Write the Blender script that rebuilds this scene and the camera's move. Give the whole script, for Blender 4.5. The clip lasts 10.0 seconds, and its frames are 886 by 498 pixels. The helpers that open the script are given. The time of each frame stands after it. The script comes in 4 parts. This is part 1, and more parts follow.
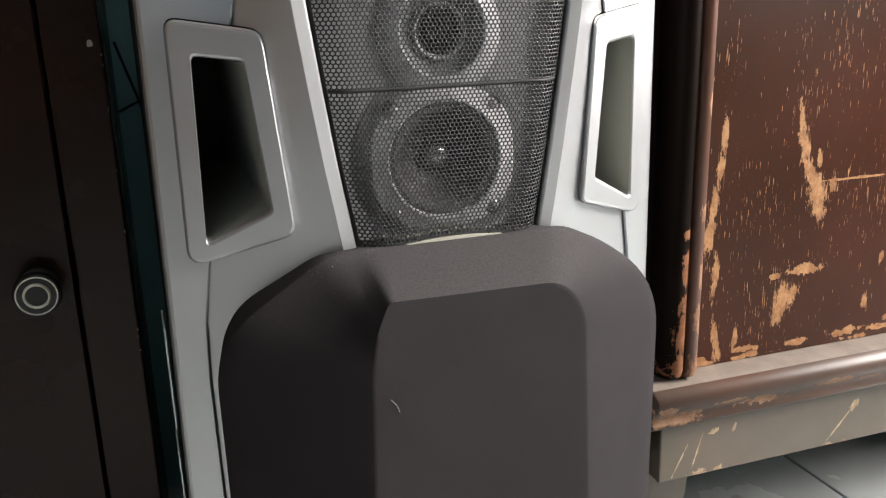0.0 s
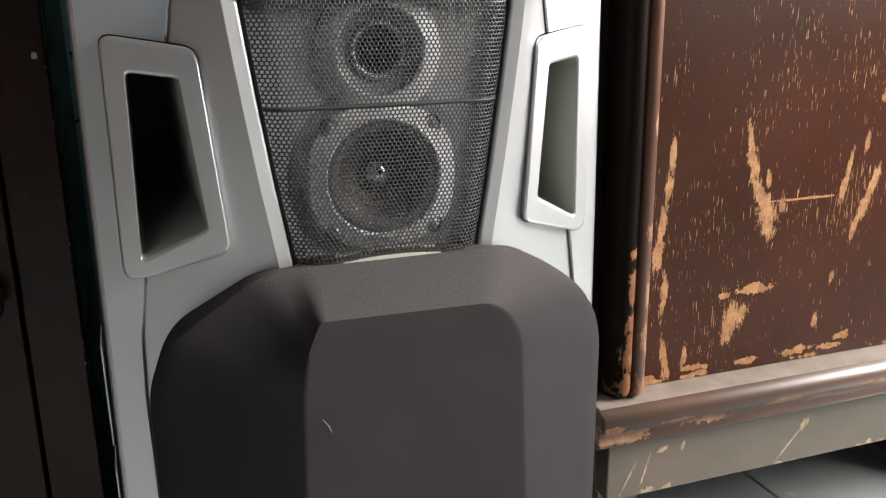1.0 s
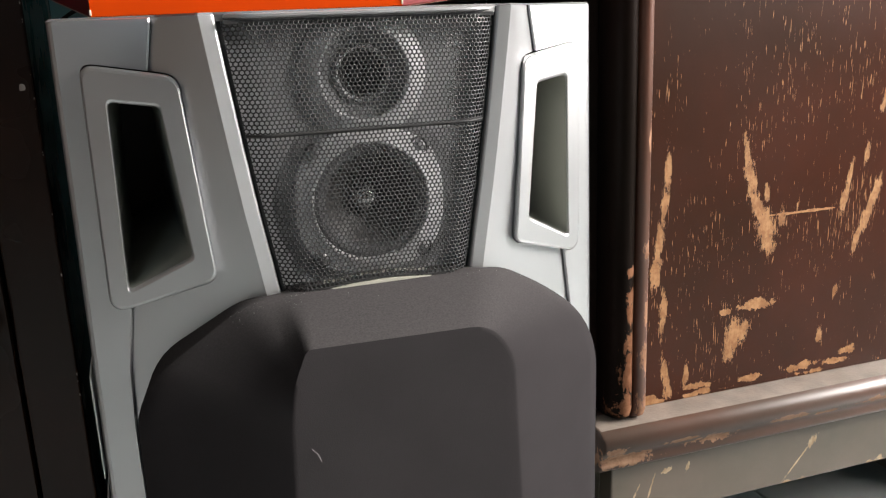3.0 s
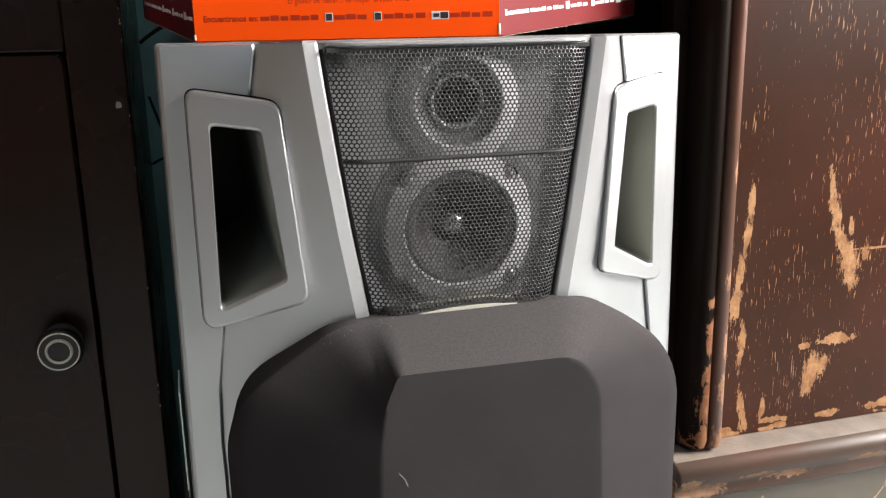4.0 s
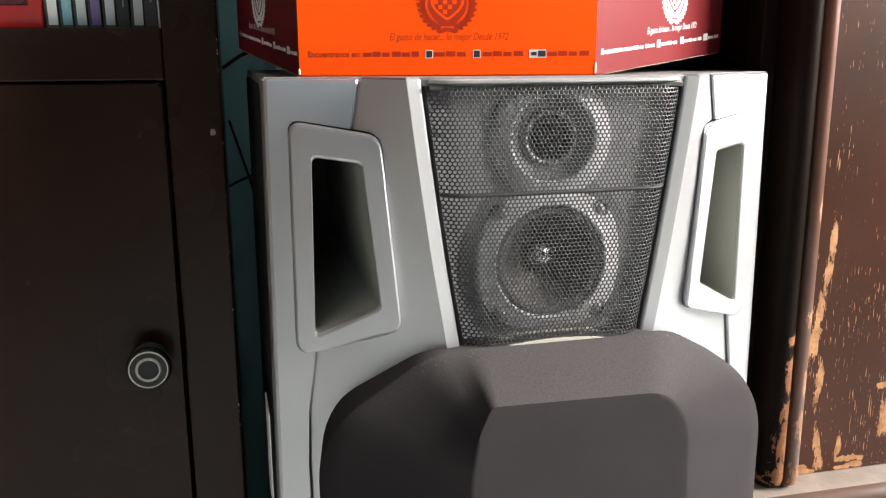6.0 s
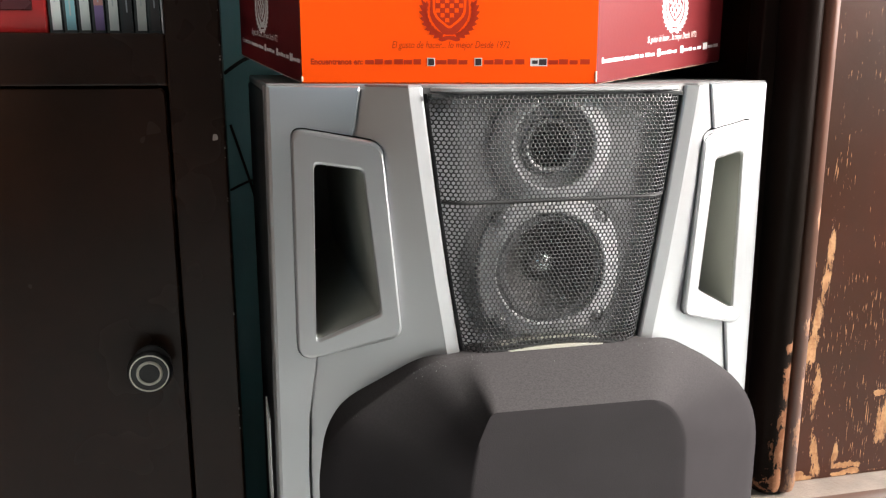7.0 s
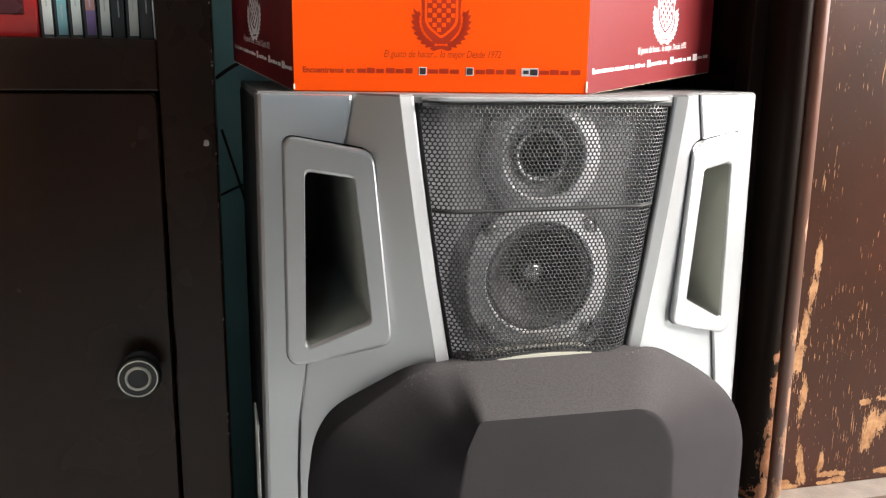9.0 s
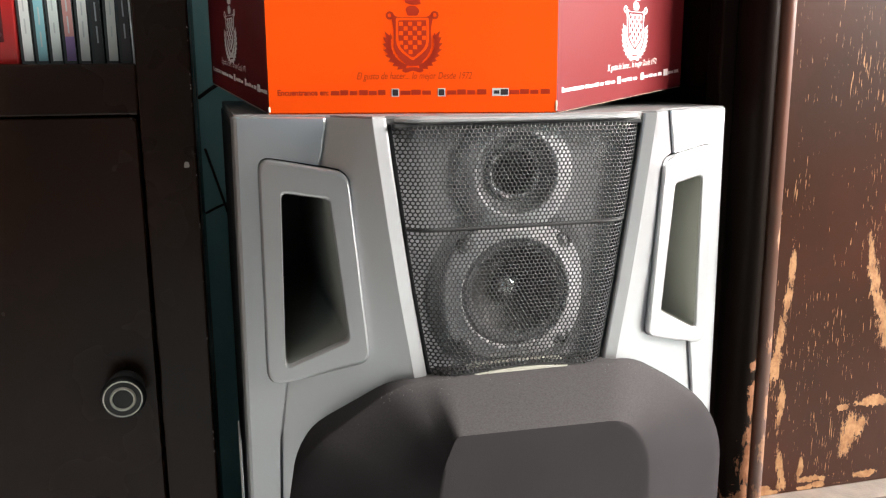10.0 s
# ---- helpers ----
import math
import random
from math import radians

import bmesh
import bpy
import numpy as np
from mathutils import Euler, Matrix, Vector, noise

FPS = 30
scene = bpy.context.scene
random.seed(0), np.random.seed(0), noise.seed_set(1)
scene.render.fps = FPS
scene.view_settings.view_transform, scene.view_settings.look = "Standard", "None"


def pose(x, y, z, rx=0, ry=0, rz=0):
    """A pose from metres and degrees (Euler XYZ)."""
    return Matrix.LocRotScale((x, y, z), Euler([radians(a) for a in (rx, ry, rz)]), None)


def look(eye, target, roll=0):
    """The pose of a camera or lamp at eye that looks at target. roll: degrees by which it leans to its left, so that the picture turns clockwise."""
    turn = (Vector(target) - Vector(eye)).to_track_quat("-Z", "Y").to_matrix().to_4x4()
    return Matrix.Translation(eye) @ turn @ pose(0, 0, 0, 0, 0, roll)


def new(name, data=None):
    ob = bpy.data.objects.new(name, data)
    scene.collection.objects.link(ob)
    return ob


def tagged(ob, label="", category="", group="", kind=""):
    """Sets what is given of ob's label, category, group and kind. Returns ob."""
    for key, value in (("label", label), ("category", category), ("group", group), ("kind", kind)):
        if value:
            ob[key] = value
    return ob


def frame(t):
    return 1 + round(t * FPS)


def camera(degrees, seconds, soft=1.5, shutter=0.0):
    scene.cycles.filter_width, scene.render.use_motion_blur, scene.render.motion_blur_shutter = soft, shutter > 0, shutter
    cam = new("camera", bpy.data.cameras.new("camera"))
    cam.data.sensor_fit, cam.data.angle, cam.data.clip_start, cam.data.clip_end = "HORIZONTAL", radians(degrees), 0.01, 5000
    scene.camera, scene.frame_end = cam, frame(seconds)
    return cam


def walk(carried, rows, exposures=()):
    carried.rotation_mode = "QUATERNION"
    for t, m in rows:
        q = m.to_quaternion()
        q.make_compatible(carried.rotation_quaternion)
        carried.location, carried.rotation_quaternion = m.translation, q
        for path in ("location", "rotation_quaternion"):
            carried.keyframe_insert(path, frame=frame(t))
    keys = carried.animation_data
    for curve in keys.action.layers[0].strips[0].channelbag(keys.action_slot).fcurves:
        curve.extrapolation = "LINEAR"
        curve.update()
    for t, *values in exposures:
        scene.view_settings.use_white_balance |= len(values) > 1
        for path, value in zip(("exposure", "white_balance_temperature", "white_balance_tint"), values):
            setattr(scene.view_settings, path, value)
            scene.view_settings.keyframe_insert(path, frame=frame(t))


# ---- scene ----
cam = camera(54.2, 10.0, soft=1.2)
METRES, EYE, TILT, LEAN, TURN = 0.155, 0.50, -16.25, 1.5, -19.0
ROWS = [
    (0.0, 0.0, 0.0, 0.0, 0.0, 0.0, -0.0),
    (0.5, -0.0067, -0.0123, 0.0123, -1.45, -0.11, -0.74),
    (1.0, 0.1952, 0.002, 0.0507, -0.74, 0.42, -0.65),
    (1.5, 0.2921, 0.0272, 0.0545, -0.91, 0.79, -0.15),
    (2.0, 0.3128, 0.0292, 0.056, -0.95, 0.96, 0.28),
    (3.5, 0.2303, 0.0508, 0.0836, 1.18, 2.03, 0.18),
    (4.0, 0.1046, 0.0202, 0.1358, 2.78, 2.24, -1.19),
    (4.5, 0.0174, -0.0066, 0.1489, 3.85, 2.41, -1.79),
    (5.0, -0.0247, -0.0209, 0.1608, 4.59, 2.39, -2.26),
    (5.5, -0.0701, -0.0354, 0.1736, 5.09, 2.84, -2.65),
    (6.0, -0.1061, -0.0591, 0.1836, 5.04, 3.28, -2.69),
    (7.5, -0.1162, -0.0883, 0.1943, 4.79, 3.54, -3.18),
    (8.0, -0.1248, -0.0885, 0.1971, 4.52, 3.51, -3.27),
    (8.5, -0.1198, -0.1002, 0.2021, 4.41, 3.68, -3.46),
    (9.0, -0.1121, -0.0968, 0.2108, 4.25, 3.78, -3.43),
    (9.5, -0.0876, -0.1041, 0.2332, 3.98, 3.91, -2.97),
    (10.0, -0.0323, -0.1498, 0.2496, 4.03, 4.29, -2.33),
]
EXPOSURES = [(0.0, -0.06), (2.0, -0.10), (3.5, -0.22), (4.0, 0.14), (4.5, 0.28), (6.0, 0.42), (10.0, 0.40)]
walk(cam, [(t, pose(0, 0, EYE, TILT, LEAN, TURN) @ pose(METRES * x, METRES * y, METRES * z, 90 + pitch, roll, yaw)) for t, x, y, z, yaw, pitch, roll in ROWS], EXPOSURES)

# ---- light ----
world = bpy.data.worlds.new("daylight")
world.use_nodes = True
scene.world = world
wn = world.node_tree.nodes
sky = wn.new("ShaderNodeTexSky")
sky.sky_type, sky.sun_disc = "NISHITA", False
sky.sun_elevation, sky.sun_rotation = radians(44), radians(18)
wn["Background"].inputs["Strength"].default_value = 0.06
world.node_tree.links.new(sky.outputs[0], wn["Background"].inputs["Color"])
sun = new("sun", bpy.data.lights.new("sun", "SUN"))
sun.data.energy, sun.data.angle, sun.data.color = 2.0, radians(0.6), (1.0, 0.95, 0.87)
sun.matrix_world = look((3, 9, 9), (0, 0, 0))


def area_lamp(name, m, w, h, watts, color):
    lamp = new(name, bpy.data.lights.new(name, "AREA"))
    lamp.data.shape, lamp.data.size, lamp.data.size_y = "RECTANGLE", w, h
    lamp.data.energy, lamp.data.color = watts, color
    lamp.matrix_world = m
    return lamp


# daylight from an assumed window on the right, and two added fill lamps
area_lamp("window_daylight", look((1.72, -0.18, 1.22), (0.1, 0.35, 0.50)), 1.0, 0.86, 158, (1.0, 0.955, 0.91))
# added low fill for the floor under the dresser, in an unseen opening
area_lamp("floor_fill", look((1.74, 0.68, 0.95), (0.4, 0.7, 0.35)), 0.36, 1.8, 15, (0.97, 0.99, 1.0))
# added cool fill for the speaker's left panels, in an unseen opening
area_lamp("cool_left_fill", look((-1.0, -2.34, 1.30), (0.1, 0.5, 0.4)), 0.66, 0.86, 2.5, (0.52, 0.80, 1.0))

# ---- materials ----


def mat(name, color, rough=0.5, metal=0.0, vary=0.12, scale=30.0, bump=0.05, fine=400.0, spec=0.5, rough_vary=0.1, random_tone=0.0, sheen=0.0):
    """A surface with two scales of tone and relief."""
    m = bpy.data.materials.new(name)
    m.use_nodes = True
    nt = m.node_tree
    b = nt.nodes["Principled BSDF"]
    b.inputs["Metallic"].default_value = metal
    b.inputs["Specular IOR Level"].default_value = spec
    b.inputs["Sheen Weight"].default_value, b.inputs["Sheen Roughness"].default_value = sheen, 0.3
    b.inputs["Sheen Tint"].default_value = (1.0, 0.92, 0.935, 1)
    tc = nt.nodes.new("ShaderNodeTexCoord")

    def tex(s, detail):
        n = nt.nodes.new("ShaderNodeTexNoise")
        n.inputs["Scale"].default_value, n.inputs["Detail"].default_value = s, detail
        nt.links.new(tc.outputs["Object"], n.inputs["Vector"])
        return n
    big, small = tex(scale, 6), tex(fine, 3)
    mix = nt.nodes.new("ShaderNodeMix")
    mix.data_type = "RGBA"
    mix.inputs["A"].default_value = (*[c * (1 - vary) for c in color], 1)
    mix.inputs["B"].default_value = (*[min(1, c * (1 + vary)) for c in color], 1)
    nt.links.new(big.outputs["Fac"], mix.inputs["Factor"])
    out = mix.outputs["Result"]
    if random_tone:
        info = nt.nodes.new("ShaderNodeObjectInfo")
        mr = nt.nodes.new("ShaderNodeMapRange")
        mr.inputs["To Min"].default_value, mr.inputs["To Max"].default_value = 1 - random_tone, 1 + random_tone
        nt.links.new(info.outputs["Random"], mr.inputs["Value"])
        hs = nt.nodes.new("ShaderNodeHueSaturation")
        nt.links.new(mr.outputs[0], hs.inputs["Value"])
        nt.links.new(out, hs.inputs["Color"])
        out = hs.outputs[0]
    nt.links.new(out, b.inputs["Base Color"])
    rr = nt.nodes.new("ShaderNodeMapRange")
    rr.inputs["To Min"].default_value, rr.inputs["To Max"].default_value = max(0.02, rough - rough_vary), min(1, rough + rough_vary)
    nt.links.new(big.outputs["Fac"], rr.inputs["Value"])
    nt.links.new(rr.outputs[0], b.inputs["Roughness"])
    if bump:
        bp = nt.nodes.new("ShaderNodeBump")
        bp.inputs["Strength"].default_value, bp.inputs["Distance"].default_value = bump, 0.001
        nt.links.new(small.outputs["Fac"], bp.inputs["Height"])
        nt.links.new(bp.outputs[0], b.inputs["Normal"])
    return m


def grow(m, name):
    return m.node_tree.nodes.new(name)


def worn_wood(name, paint, bare, chips=(), amount=0.5, edge_z=None, rough=0.38, streak=(260, 200, 22), density=0.60, spec=0.5, ticks=()):
    """Dark varnish over pale wood: fine upright scratches, specks and worn patches (x, z, half width, half height, lean)."""
    m = bpy.data.materials.new(name)
    m.use_nodes = True
    nt = m.node_tree
    b = nt.nodes["Principled BSDF"]
    lk = nt.links.new
    b.inputs["Specular IOR Level"].default_value = spec
    tc = grow(m, "ShaderNodeTexCoord")

    def noise_tex(scale, detail, rough_=0.6, vector=None):
        n = grow(m, "ShaderNodeTexNoise")
        n.inputs["Scale"].default_value, n.inputs["Detail"].default_value, n.inputs["Roughness"].default_value = scale, detail, rough_
        lk(vector or tc.outputs["Object"], n.inputs["Vector"])
        return n.outputs["Fac"]

    def math_(op, a, c=None, d=None):
        n = grow(m, "ShaderNodeMath")
        n.operation = op
        for k, v in enumerate((a, c, d)):
            if v is None:
                continue
            if isinstance(v, (int, float)):
                n.inputs[k].default_value = v
            else:
                lk(v, n.inputs[k])
        return n.outputs[0]

    def step(v, lo, hi):
        n = grow(m, "ShaderNodeMapRange")
        n.interpolation_type = "SMOOTHSTEP"
        n.inputs["From Min"].default_value, n.inputs["From Max"].default_value = lo, hi
        lk(v, n.inputs["Value"])
        return n.outputs[0]
    mp = grow(m, "ShaderNodeMapping")
    mp.inputs["Scale"].default_value = streak
    lk(tc.outputs["Object"], mp.inputs["Vector"])
    streaks = noise_tex(1.0, 3, 0.55, mp.outputs[0])
    patches = noise_tex(9.0, 3)
    ragged = noise_tex(120.0, 5, 0.7)
    dens = math_("MULTIPLY_ADD", noise_tex(11.0, 4, 0.65), 0.22 * amount, streaks)
    sep = grow(m, "ShaderNodeSeparateXYZ")
    lk(tc.outputs["Object"], sep.inputs[0])
    for x, z, hw, hh in ticks:
        ax = math_("MULTIPLY_ADD", sep.outputs["X"], 1 / hw, -x / hw)
        az = math_("MULTIPLY_ADD", sep.outputs["Z"], 1 / hh, -z / hh)
        fall = math_("EXPONENT", math_("MULTIPLY_ADD", ax, math_("MULTIPLY", ax, -1.0), math_("MULTIPLY", az, math_("MULTIPLY", az, -1.0))))
        dens = math_("MULTIPLY_ADD", fall, 0.075, dens)
    wear = step(dens, density + 0.16, density + 0.19)
    if chips:
        mp2 = grow(m, "ShaderNodeMapping")
        mp2.inputs["Scale"].default_value = (420, 100, 110)
        lk(tc.outputs["Object"], mp2.inputs["Vector"])
        rag = noise_tex(1.0, 6, 0.78, mp2.outputs[0])
        for x, z, hw, hh, lean in chips:
            dz = math_("SUBTRACT", sep.outputs["Z"], z)
            dx = math_("SUBTRACT", math_("SUBTRACT", sep.outputs["X"], x), math_("MULTIPLY", dz, lean))
            r = math_("SQRT", math_("ADD", math_("POWER", math_("ABSOLUTE", math_("DIVIDE", dx, hw)), 2.0), math_("POWER", math_("ABSOLUTE", math_("DIVIDE", dz, hh)), 2.0)))
            v = math_("MULTIPLY_ADD", ragged if hw > hh else rag, -4.0, r)
            wear = math_("MAXIMUM", wear, math_("SUBTRACT", 1.0, step(v, -1.04, -0.97)))
    if edge_z is not None:
        dz = math_("ABSOLUTE", math_("SUBTRACT", sep.outputs["Z"], edge_z))
        v = math_("MULTIPLY_ADD", ragged, -0.012, math_("MULTIPLY_ADD", noise_tex(42.0, 2), -0.030, dz))
        wear = math_("MAXIMUM", wear, math_("SUBTRACT", 1.0, step(v, -0.0222, -0.0214)))
    tone = grow(m, "ShaderNodeMix")
    tone.data_type = "RGBA"
    tone.inputs["A"].default_value = (paint[0] * 0.70, paint[1] * 0.84, paint[2] * 0.78, 1)
    tone.inputs["B"].default_value = (*[c * 1.28 for c in paint], 1)
    lk(step(noise_tex(6.0, 6, 0.62), 0.30, 0.72), tone.inputs["Factor"])
    wood = grow(m, "ShaderNodeMix")
    wood.data_type = "RGBA"
    wood.inputs["A"].default_value = (bare[0] * 0.70, bare[1] * 0.62, bare[2] * 0.56, 1)
    wood.inputs["B"].default_value = (*[c * 1.15 for c in bare], 1)
    lk(step(math_("MULTIPLY_ADD", streaks, 0.18, math_("MULTIPLY", noise_tex(90.0, 5, 0.75), 0.82)), 0.36, 0.62), wood.inputs["Factor"])
    mix = grow(m, "ShaderNodeMix")
    mix.data_type = "RGBA"
    lk(wear, mix.inputs["Factor"])
    lk(tone.outputs["Result"], mix.inputs["A"])
    lk(wood.outputs["Result"], mix.inputs["B"])
    lk(mix.outputs["Result"], b.inputs["Base Color"])
    lk(math_("MULTIPLY_ADD", wear, 0.35, math_("MULTIPLY_ADD", patches, 0.2, rough - 0.1)), b.inputs["Roughness"])
    bp = grow(m, "ShaderNodeBump")
    bp.inputs["Strength"].default_value, bp.inputs["Distance"].default_value = 0.35, 0.0008
    lk(math_("MULTIPLY_ADD", wear, -1.0, math_("MULTIPLY", ragged, 0.25)), bp.inputs["Height"])
    lk(bp.outputs[0], b.inputs["Normal"])
    return m


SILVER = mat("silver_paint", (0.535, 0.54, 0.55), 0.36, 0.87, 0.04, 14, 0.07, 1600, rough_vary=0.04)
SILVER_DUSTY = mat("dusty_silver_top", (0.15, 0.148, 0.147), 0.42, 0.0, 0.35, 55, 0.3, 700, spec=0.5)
PORT_PLASTIC = mat("port_plastic", (0.29, 0.295, 0.265), 0.5, 0.0, 0.06, 20, 0.05, 700)
VINYL = mat("black_vinyl", (0.012, 0.013, 0.014), 0.42, 0, 0.3, 40, 0.2, 600)
CLOTH = mat("black_speaker_cloth", (0.0305, 0.0278, 0.0290), 0.8, 0, 0.16, 22, 0.12, 1500, spec=0.0)


def dust_and_top_light(m, color, lo, hi):
    """Pale dust on what faces up, which also paints the lit top slope brighter."""
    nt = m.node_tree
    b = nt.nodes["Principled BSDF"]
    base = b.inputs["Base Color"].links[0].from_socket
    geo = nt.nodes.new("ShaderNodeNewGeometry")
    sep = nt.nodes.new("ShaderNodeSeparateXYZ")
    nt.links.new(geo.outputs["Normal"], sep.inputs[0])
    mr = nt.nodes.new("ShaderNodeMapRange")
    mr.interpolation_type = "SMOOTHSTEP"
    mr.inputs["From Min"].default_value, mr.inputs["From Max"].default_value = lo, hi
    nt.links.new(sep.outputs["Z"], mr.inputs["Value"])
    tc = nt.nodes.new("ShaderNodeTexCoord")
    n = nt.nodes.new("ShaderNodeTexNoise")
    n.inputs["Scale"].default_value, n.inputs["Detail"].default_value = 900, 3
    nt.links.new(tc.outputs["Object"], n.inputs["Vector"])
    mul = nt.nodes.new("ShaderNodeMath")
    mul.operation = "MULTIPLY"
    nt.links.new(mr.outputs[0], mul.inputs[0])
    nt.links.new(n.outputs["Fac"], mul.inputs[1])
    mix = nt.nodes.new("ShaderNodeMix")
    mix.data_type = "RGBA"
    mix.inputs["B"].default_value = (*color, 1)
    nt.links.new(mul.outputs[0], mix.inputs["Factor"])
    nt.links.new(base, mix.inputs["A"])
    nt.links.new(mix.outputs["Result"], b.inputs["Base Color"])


dust_and_top_light(CLOTH, (0.075, 0.070, 0.070), 0.30, 0.95)
MESH_BLACK = mat("black_perforated_steel", (0.030, 0.030, 0.0305), 0.38, 0.0, 0.1, 50, 0.0, spec=0.36)
HORN = mat("charcoal_plastic", (0.13, 0.132, 0.135), 0.5, 0.0, 0.12, 40, 0.1, 500)
BAFFLE = mat("grey_inner_baffle", (0.28, 0.28, 0.285), 0.5, 0.0, 0.15, 30, 0.1, 500)
DRIVER_RING = mat("grey_driver_ring", (0.44, 0.44, 0.445), 0.4, 0.0, 0.12, 40, 0.1, 500)
CONE = mat("dark_paper_cone", (0.023, 0.020, 0.019), 0.5, 0, 0.2, 60, 0.3, 900)
SURROUND = mat("dark_grey_surround", (0.075, 0.075, 0.077), 0.45, 0, 0.15, 60, 0.1, 500)
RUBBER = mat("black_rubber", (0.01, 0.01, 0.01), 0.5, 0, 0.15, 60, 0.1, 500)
DUST_CAP = mat("shiny_dust_cap", (0.5, 0.5, 0.5), 0.22, 0.8, 0.1, 60, 0.05, 500)
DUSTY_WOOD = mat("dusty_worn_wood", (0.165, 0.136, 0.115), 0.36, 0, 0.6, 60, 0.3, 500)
STEEL = mat("steel", (0.22, 0.22, 0.22), 0.35, 0.5, 0.1, 90, 0.05, 500)
CHROME = mat("chrome", (0.86, 0.83, 0.74), 0.25, 0.2, 0.05, 90, 0.02, 500)
CREAM = mat("cream_felt_strip", (0.33, 0.32, 0.27), 0.7, 0, 0.1, 60, 0.2, 900)
DUST = mat("grey_dust", (0.24, 0.235, 0.23), 0.9, 0, 0.1, 90, 0.0)
PAPER = mat("white_paper_label", (0.75, 0.75, 0.74), 0.6, 0, 0.06, 90, 0.1, 900)
ORANGE = mat("orange_printed_card", (1.0, 0.086, 0.002), 0.4, 0, 0.03, 12, 0.04, 500, spec=0.14)
MAROON = mat("maroon_printed_card", (0.125, 0.0115, 0.0135), 0.42, 0, 0.06, 12, 0.04, 500, spec=0.18)
CARD_EDGE = mat("bare_card_edge", (0.75, 0.65, 0.55), 0.7, 0, 0.1, 90, 0.2, 900)
INK_RED = mat("dark_red_ink", (0.40, 0.028, 0.008), 0.4, 0, 0.1, 90, 0.0, spec=0.2)
INK_WHITE = mat("white_ink", (0.72, 0.68, 0.66), 0.4, 0, 0.05, 90, 0.0)
INK_GREY = mat("grey_ink", (0.28, 0.30, 0.31), 0.4, 0, 0.1, 90, 0.0)
INK_PALE = mat("faded_grey_ink", (0.42, 0.46, 0.46), 0.4, 0, 0.1, 90, 0.0)
INK_BLACK = mat("black_ink", (0.03, 0.02, 0.02), 0.4, 0, 0.05, 90, 0.0)
WALL = mat("teal_wall_paint", (0.30, 0.58, 0.63), 0.7, 0, 0.12, 7, 0.3, 220)
WALL_PLAIN = mat("dull_unseen_wall", (0.17, 0.16, 0.15), 0.8, 0, 0.06, 5, 0.2, 200)
WALL_DARK = mat("dark_unseen_wall", (0.095, 0.070, 0.056), 0.7, 0, 0.2, 6, 0.2, 200)
CEILING = mat("dull_ceiling_paint", (0.34, 0.33, 0.32), 0.85, 0, 0.05, 5, 0.2, 200)
TILE = mat("pale_glazed_tile", (0.37, 0.385, 0.38), 0.25, 0, 0.18, 9, 0.05, 160, random_tone=0.06)
GROUT = mat("grey_grout", (0.10, 0.10, 0.10), 0.9, 0, 0.2, 80, 0.3, 500)
CABLE = mat("black_cable", (0.012, 0.012, 0.012), 0.5, 0, 0.1, 80, 0.0)
CHIP = mat("pale_chip", (0.42, 0.36, 0.32), 0.7, 0, 0.2, 200, 0.2, 900)
DARK_WOOD = worn_wood("dark_stained_wood", (0.0190, 0.0068, 0.0035), (0.30, 0.22, 0.17), amount=0.2, rough=0.26, density=0.74, spec=0.22)
PANEL_CHIPS = [
    (0.4010, 0.396, 0.0026, 0.017, 0.03), (0.3990, 0.372, 0.0030, 0.010, 0.10), (0.3955, 0.346, 0.0034, 0.016, 0.11), (0.3920, 0.320, 0.0042, 0.014, 0.11),
    (0.4000, 0.286, 0.0028, 0.016, 0.06), (0.4030, 0.236, 0.0028, 0.014, -0.15), (0.4060, 0.221, 0.0045, 0.005, 0.0), (0.4220, 0.232, 0.0022, 0.010, 0.10),
    (0.4695, 0.402, 0.0022, 0.016, -0.10), (0.4745, 0.384, 0.0045, 0.016, -0.25), (0.4815, 0.362, 0.0050, 0.016, -0.35), (0.4900, 0.344, 0.0085, 0.013, -0.10), (0.4935, 0.331, 0.0055, 0.009, 0.0),
    (0.4895, 0.372, 0.0022, 0.006, 0.0), (0.5050, 0.350, 0.0030, 0.007, 0.10), (0.5690, 0.380, 0.0020, 0.012, 0.15), (0.5655, 0.362, 0.0032, 0.012, 0.20), (0.5280, 0.3535, 0.036, 0.0009, 0.0),
    (0.5960, 0.362, 0.0040, 0.012, 0.35), (0.5880, 0.342, 0.0044, 0.012, 0.35), (0.5800, 0.324, 0.0026, 0.012, 0.25), (0.5845, 0.396, 0.0026, 0.008, 0.10), (0.6000, 0.442, 0.0030, 0.014, 0.35),
    (0.4640, 0.258, 0.0068, 0.014, 0.18), (0.4610, 0.246, 0.0046, 0.008, 0.0), (0.4740, 0.262, 0.0050, 0.008, 0.30), (0.4840, 0.2825, 0.017, 0.0042, 0.03), (0.4560, 0.280, 0.0050, 0.0022, 0.0),
    (0.5500, 0.246, 0.0030, 0.006, 0.10), (0.5625, 0.284, 0.0022, 0.005, 0.10), (0.5830, 0.229, 0.0080, 0.0038, 0.80), (0.5700, 0.221, 0.0120, 0.0026, 0.0), (0.5350, 0.222, 0.0130, 0.0034, 0.60), (0.3815, 0.428, 0.0020, 0.009, 0.0),
    (0.4340, 0.222, 0.0130, 0.0026, 0.0), (0.4850, 0.220, 0.0110, 0.0032, 0.0),
]
